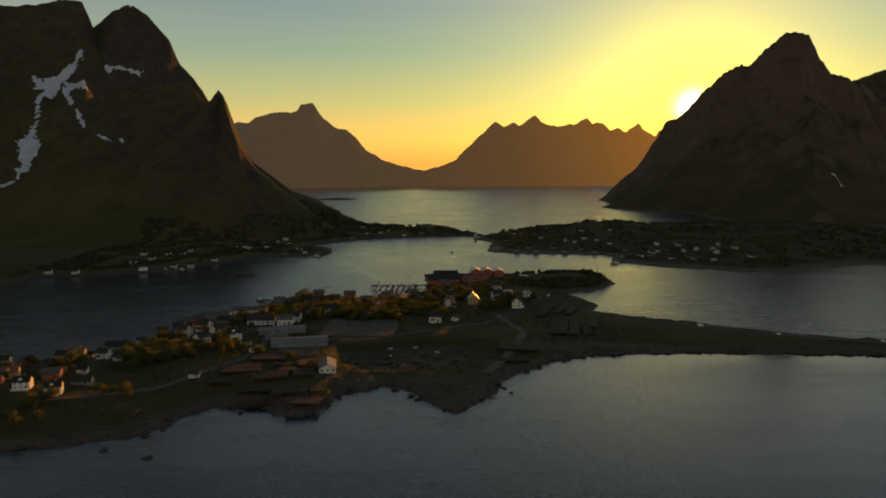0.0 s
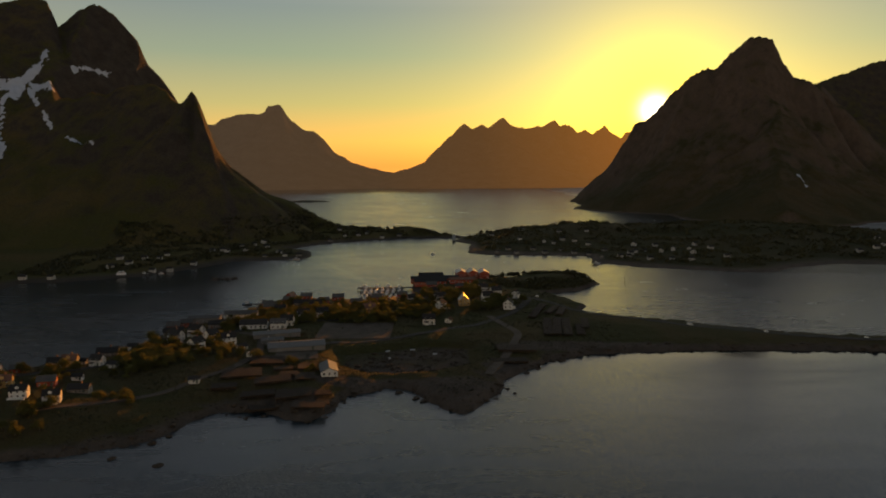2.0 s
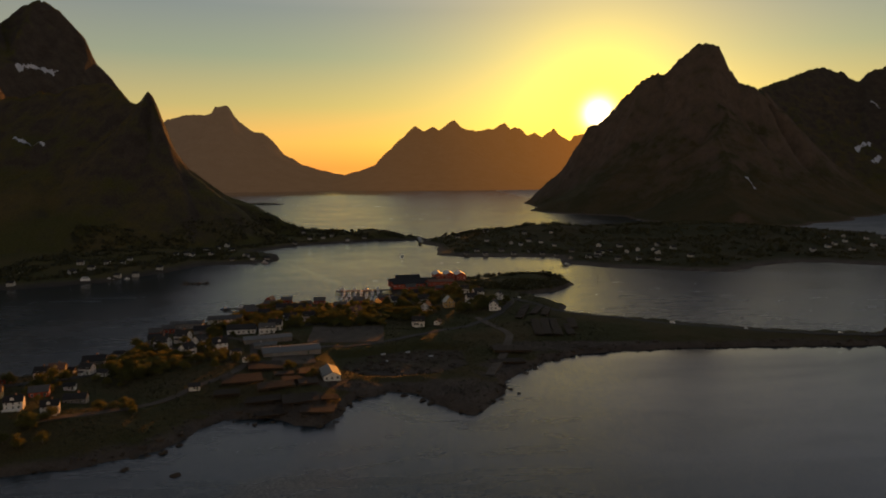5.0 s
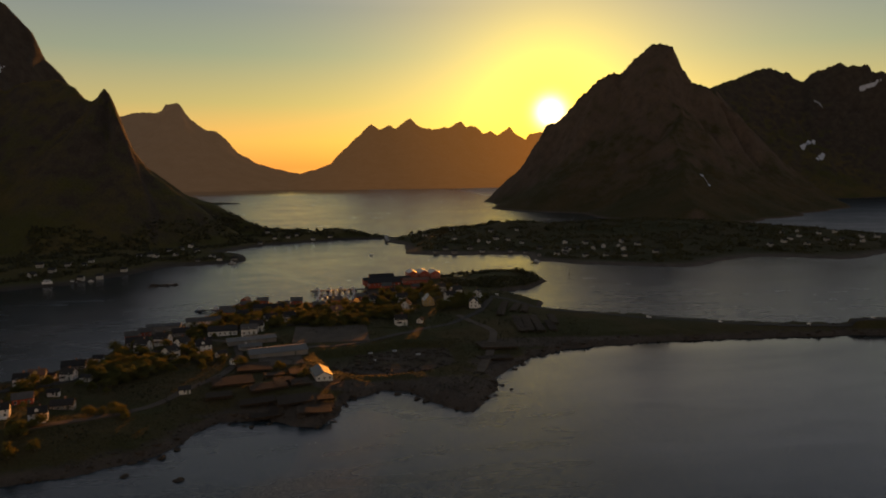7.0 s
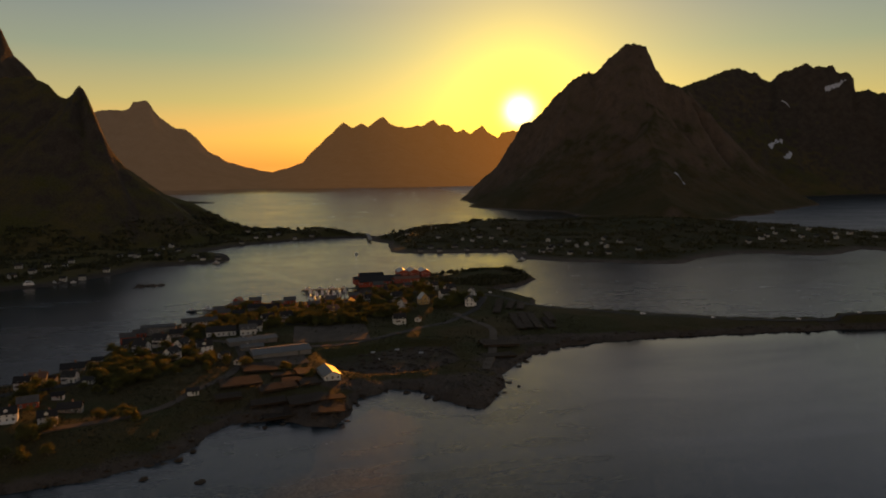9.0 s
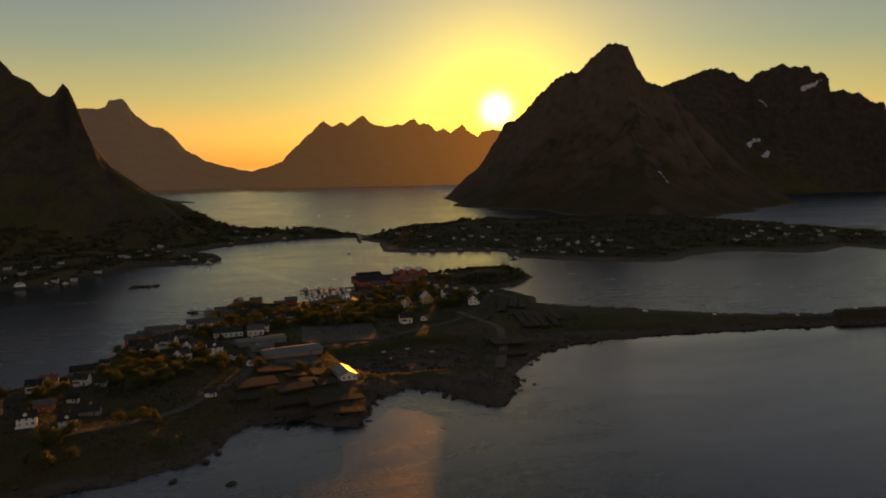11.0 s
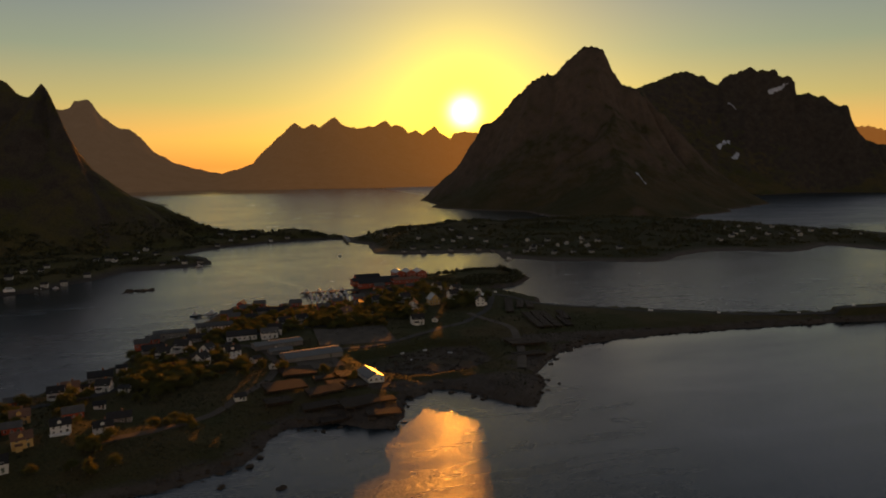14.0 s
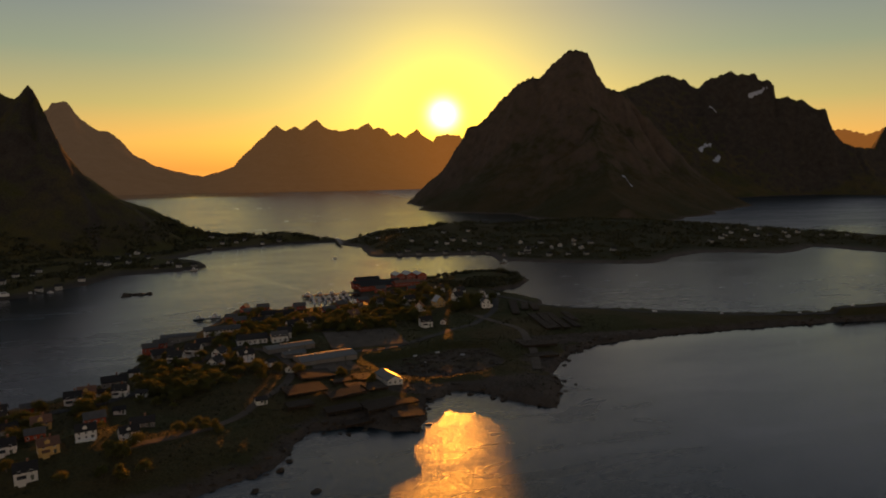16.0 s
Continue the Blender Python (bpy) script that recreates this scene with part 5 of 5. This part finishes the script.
def scrub(name, label, area, count, size, seed, mat, least=3.0, blades=7, most=40.0, patchy=-0.05):
    """Low brush: tufts of many small leaves over a stretch of ground."""
    rng = random.Random(seed)
    verts, faces = [], []
    x0, x1, y0, y1 = area
    made = 0
    for _ in range(count * 4):
        if made >= count:
            break
        x, y = rng.uniform(x0, x1), rng.uniform(y0, y1)
        z = ground_at(x, y)
        if z < least or z > most or noise.noise((x * 0.03, y * 0.03, seed)) < patchy or any((x - a) ** 2 + (y - b) ** 2 < (d * 0.9) ** 2 for a, b, d in TAKEN[:140]):
            continue
        made += 1
        s = size * rng.uniform(0.5, 1.5)
        for _ in range(blades):
            p = Vector((x + rng.gauss(0, s * 0.5), y + rng.gauss(0, s * 0.5), z + abs(rng.gauss(0.2, 0.4)) * s))
            q = Euler((rng.uniform(0, 6.3), rng.uniform(0, 6.3), rng.uniform(0, 6.3))).to_matrix()
            n = len(verts)
            verts += [tuple(p + q @ Vector(o) * s * 0.55) for o in ((-1, -0.6, 0), (0.2, -0.7, 0.3), (1.0, 0.1, 0), (0, 0.8, 0.2))]
            faces.append((n, n + 1, n + 2, n + 3))
    me = bpy.data.meshes.new(name)
    me.from_pydata(verts, [], faces)
    me.materials.append(mat)
    return tagged(new(name, me), label, "scrub", kind="stuff")


scrub("scrub", "low heather and grass tufts on the headland", (-330, 90, 255, 640), 5200, 0.5, 3, M_GRASS, 3.4, 5)
scrub("grass", "dry tussock grass on the open headland", (-330, 90, 255, 450), 9000, 0.34, 8, M_GRASS, 2.4, 4, 40.0, -2.0)
scrub("scrub", "dark bushes on the small point by the inlet", (20, 130, 630, 730), 900, 1.7, 4, M_SCRUB, 2.6)
scrub("scrub", "birch scrub over the low island", (0, 880, 760, 1320), 5200, 2.2, 5, M_SCRUB, 3.2)
scrub("scrub", "birch scrub along the foot of the mountain", (-480, 10, 680, 1330), 4200, 2.4, 6, M_SCRUB, 3.2)


# ---- rocks along the shore ----
def boulder(x, y, size, seed, flat=0.5):
    bm = bmesh.new()
    blob(bm, (0, 0, 0), (size, size * 0.75, size * flat), random.Random(seed), 0.32, 2)
    ob = tagged(part("boulder", bm, M_ROCK, None, "", False), "dark wet boulder standing out of the water", "rock", "shore boulders")
    ob.matrix_basis = pose(x, y, 0.05, 0, 0, seed * 37 % 360)


for k, (x, y, s) in enumerate([(-139, 259, 1.9), (-160, 266, 1.8), (-118.5, 310, 1.5), (43, 404, 3.2), (39, 402, 1.5), (-150, 281, 2.2), (-146, 289, 1.8), (-72, 341, 1.6), (-66, 347, 1.2), (-50, 345, 1.9),
                               (-41, 336, 2.2), (-38, 331, 1.6), (-60, 349, 1.3), (6, 350, 1.5), (9, 343, 1.1), (-76, 331, 1.3), (-129, 315, 1.0), (-122, 312, 0.9), (-111, 313, 1.2), (20, 378, 1.6)]):
    boulder(x, y, s, k + 1)

rng = random.Random(31)
bm = bmesh.new()
made = 0
while made < 900:
    x, y = rng.uniform(-230, 320), rng.uniform(255, 470)
    z = ground_at(x, y)
    if not -0.9 < z < 2.6 or y > 440 and x < 60:
        continue
    s = rng.uniform(0.4, 1.0) if rng.random() < 0.8 else rng.uniform(1.0, 2.2)
    blob(bm, (x, y, z + s * 0.15), (s, s * rng.uniform(0.6, 1), s * 0.55), rng, 0.3, 1)
    made += 1
tagged(part("shore_stones", bm, M_ROCK), "rough dark stones and boulders along the waterline", "rocks", kind="stuff")


def skerry(x, y, long, wide, high, turn, seed):
    base = tagged(new("skerry"), "low bare rock skerry in the bay", "skerry")
    base.matrix_basis = pose(x, y, 0, 0, 0, turn)
    r = random.Random(seed)
    for _ in range(7):
        bm = bmesh.new()
        blob(bm, (r.gauss(0, long * 0.3), r.gauss(0, wide * 0.3), 0), (long * r.uniform(0.2, 0.45), wide * r.uniform(0.3, 0.5), high * r.uniform(0.5, 1)), r, 0.3, 2)
        part("rock", bm, M_ROCK, base)


skerry(-246, 720, 11, 6, 2.6, 10, 2)
skerry(-258, 712, 6, 3, 1.0, 0, 5)


# ---- old snow on the mountains ----
def snow(sheet, line, seed, label):
    """A snow patch that lies on the slope along a line of (x, y, width)."""
    xs, ys, ws = [p[0] for p in line], [p[1] for p in line], max(p[2] for p in line)
    cell = 1.6
    gx, gy = np.meshgrid(np.arange(min(xs) - ws, max(xs) + ws, cell), np.arange(min(ys) - ws * 2, max(ys) + ws * 2, cell))
    near = np.full(gx.shape, -9.0)
    for (ax, ay, aw), (bx, by, bw) in zip(line, line[1:]):
        ex, ey = bx - ax, by - ay
        t = np.clip(((gx - ax) * ex + (gy - ay) * ey) / (ex * ex + ey * ey), 0, 1)
        near = np.maximum(near, (aw + t * (bw - aw)) * (0.9 + 1.4 * fbm(gx / 20, gy / 20, 4, seed, 0.55)) - np.hypot(gx - ax - t * ex, gy - ay - t * ey))
    near = near + min(ws, 9.0) * 0.8 * (fbm(gx / 7, gy / 7, 3, seed + 40, 0.6) - 0.05)
    verts, faces, index = [], [], {}
    for j in range(gx.shape[0] - 1):
        for i in range(gx.shape[1] - 1):
            if near[j, i] < 0:
                continue
            ring = []
            for a, b in ((j, i), (j, i + 1), (j + 1, i + 1), (j + 1, i)):
                if (a, b) not in index:
                    index[(a, b)] = len(verts)
                    verts.append((gx[a, b], gy[a, b], sheet.at(gx[a, b], gy[a, b]) + 1.3))
                ring.append(index[(a, b)])
            if max(verts[q][2] for q in ring) - min(verts[q][2] for q in ring) < 7:
                faces.append(ring)
    me = bpy.data.meshes.new("snow_patch")
    me.from_pydata(verts, [], faces)
    me.shade_smooth()
    me.materials.append(M_SNOW)
    return tagged(new("snow_patch", me), label, "snow")

snow(WEST_SHEET, [(-832, 1502, 3.5), (-824, 1468, 6.5), (-821, 1435, 8.0), (-829, 1419, 9.5), (-836, 1403, 9.5)], 70, "long tongue of old snow in a steep gully")
snow(WEST_SHEET, [(-875, 1396, 2.0), (-853, 1384, 9.5), (-837, 1390, 11.5), (-832, 1364, 10.5), (-834, 1338, 7.0), (-824, 1322, 4.5), (-815, 1303, 4.0), (-805, 1272, 4.5), (-792, 1238, 9.0), (-786, 1224, 13.5), (-772, 1191, 11.0), (-760, 1163, 6.5), (-758, 1140, 4.5), (-763, 1114, 3.6), (-774, 1102, 2.4)], 71, "long tongue of old snow in a steep gully")
snow(WEST_SHEET, [(-822, 1406, 4.5), (-799, 1397, 10.0), (-778, 1384, 10.5), (-758, 1368, 5.0)], 72, "small side patch of old snow")
snow(WEST_SHEET, [(-811, 1387, 5.0), (-786, 1355, 3.6), (-757, 1317, 2.4)], 73, "thin broken streak of old snow")
snow(WEST_SHEET, [(-737, 1295, 2.4), (-725, 1280, 4.2), (-700, 1250, 2.0)], 73, "thin broken streak of old snow")
snow(WEST_SHEET, [(-779, 1497, 2.4), (-779, 1524, 4.6), (-768, 1541, 3.6), (-741, 1585, 1.7)], 74, "narrow snow ledge below the summit")
snow(WEST_SHEET, [(-657, 1215, 1.8), (-623, 1189, 3.0), (-592, 1171, 1.5)], 75, "narrow snow ledge below the summit")
snow(RANGE_SHEET, [(1873, 2431, 4.0), (1894, 2425, 5.0), (1919, 2426, 4.0), (1945, 2418, 3.0)], 76, "bright snow field near the range's crest")
snow(RANGE_SHEET, [(1595, 2362, 5.5), (1626, 2380, 6.5), (1676, 2404, 4.0)], 77, "curved snow patch in a hollow")
snow(RANGE_SHEET, [(1621, 2313, 6.0), (1640, 2320, 6.5), (1656, 2328, 4.0)], 78, "small snow patch in a hollow")
snow(RANGE_SHEET, [(1736, 2498, 2.0), (1741, 2483, 2.6), (1746, 2469, 2.0)], 79, "thin snow streak on dark rock")
snow(HORN_SHEET, [(762, 1540, 2.2), (763, 1518, 3.2), (755, 1490, 2.4)], 80, "thin snow streak low in a gully")
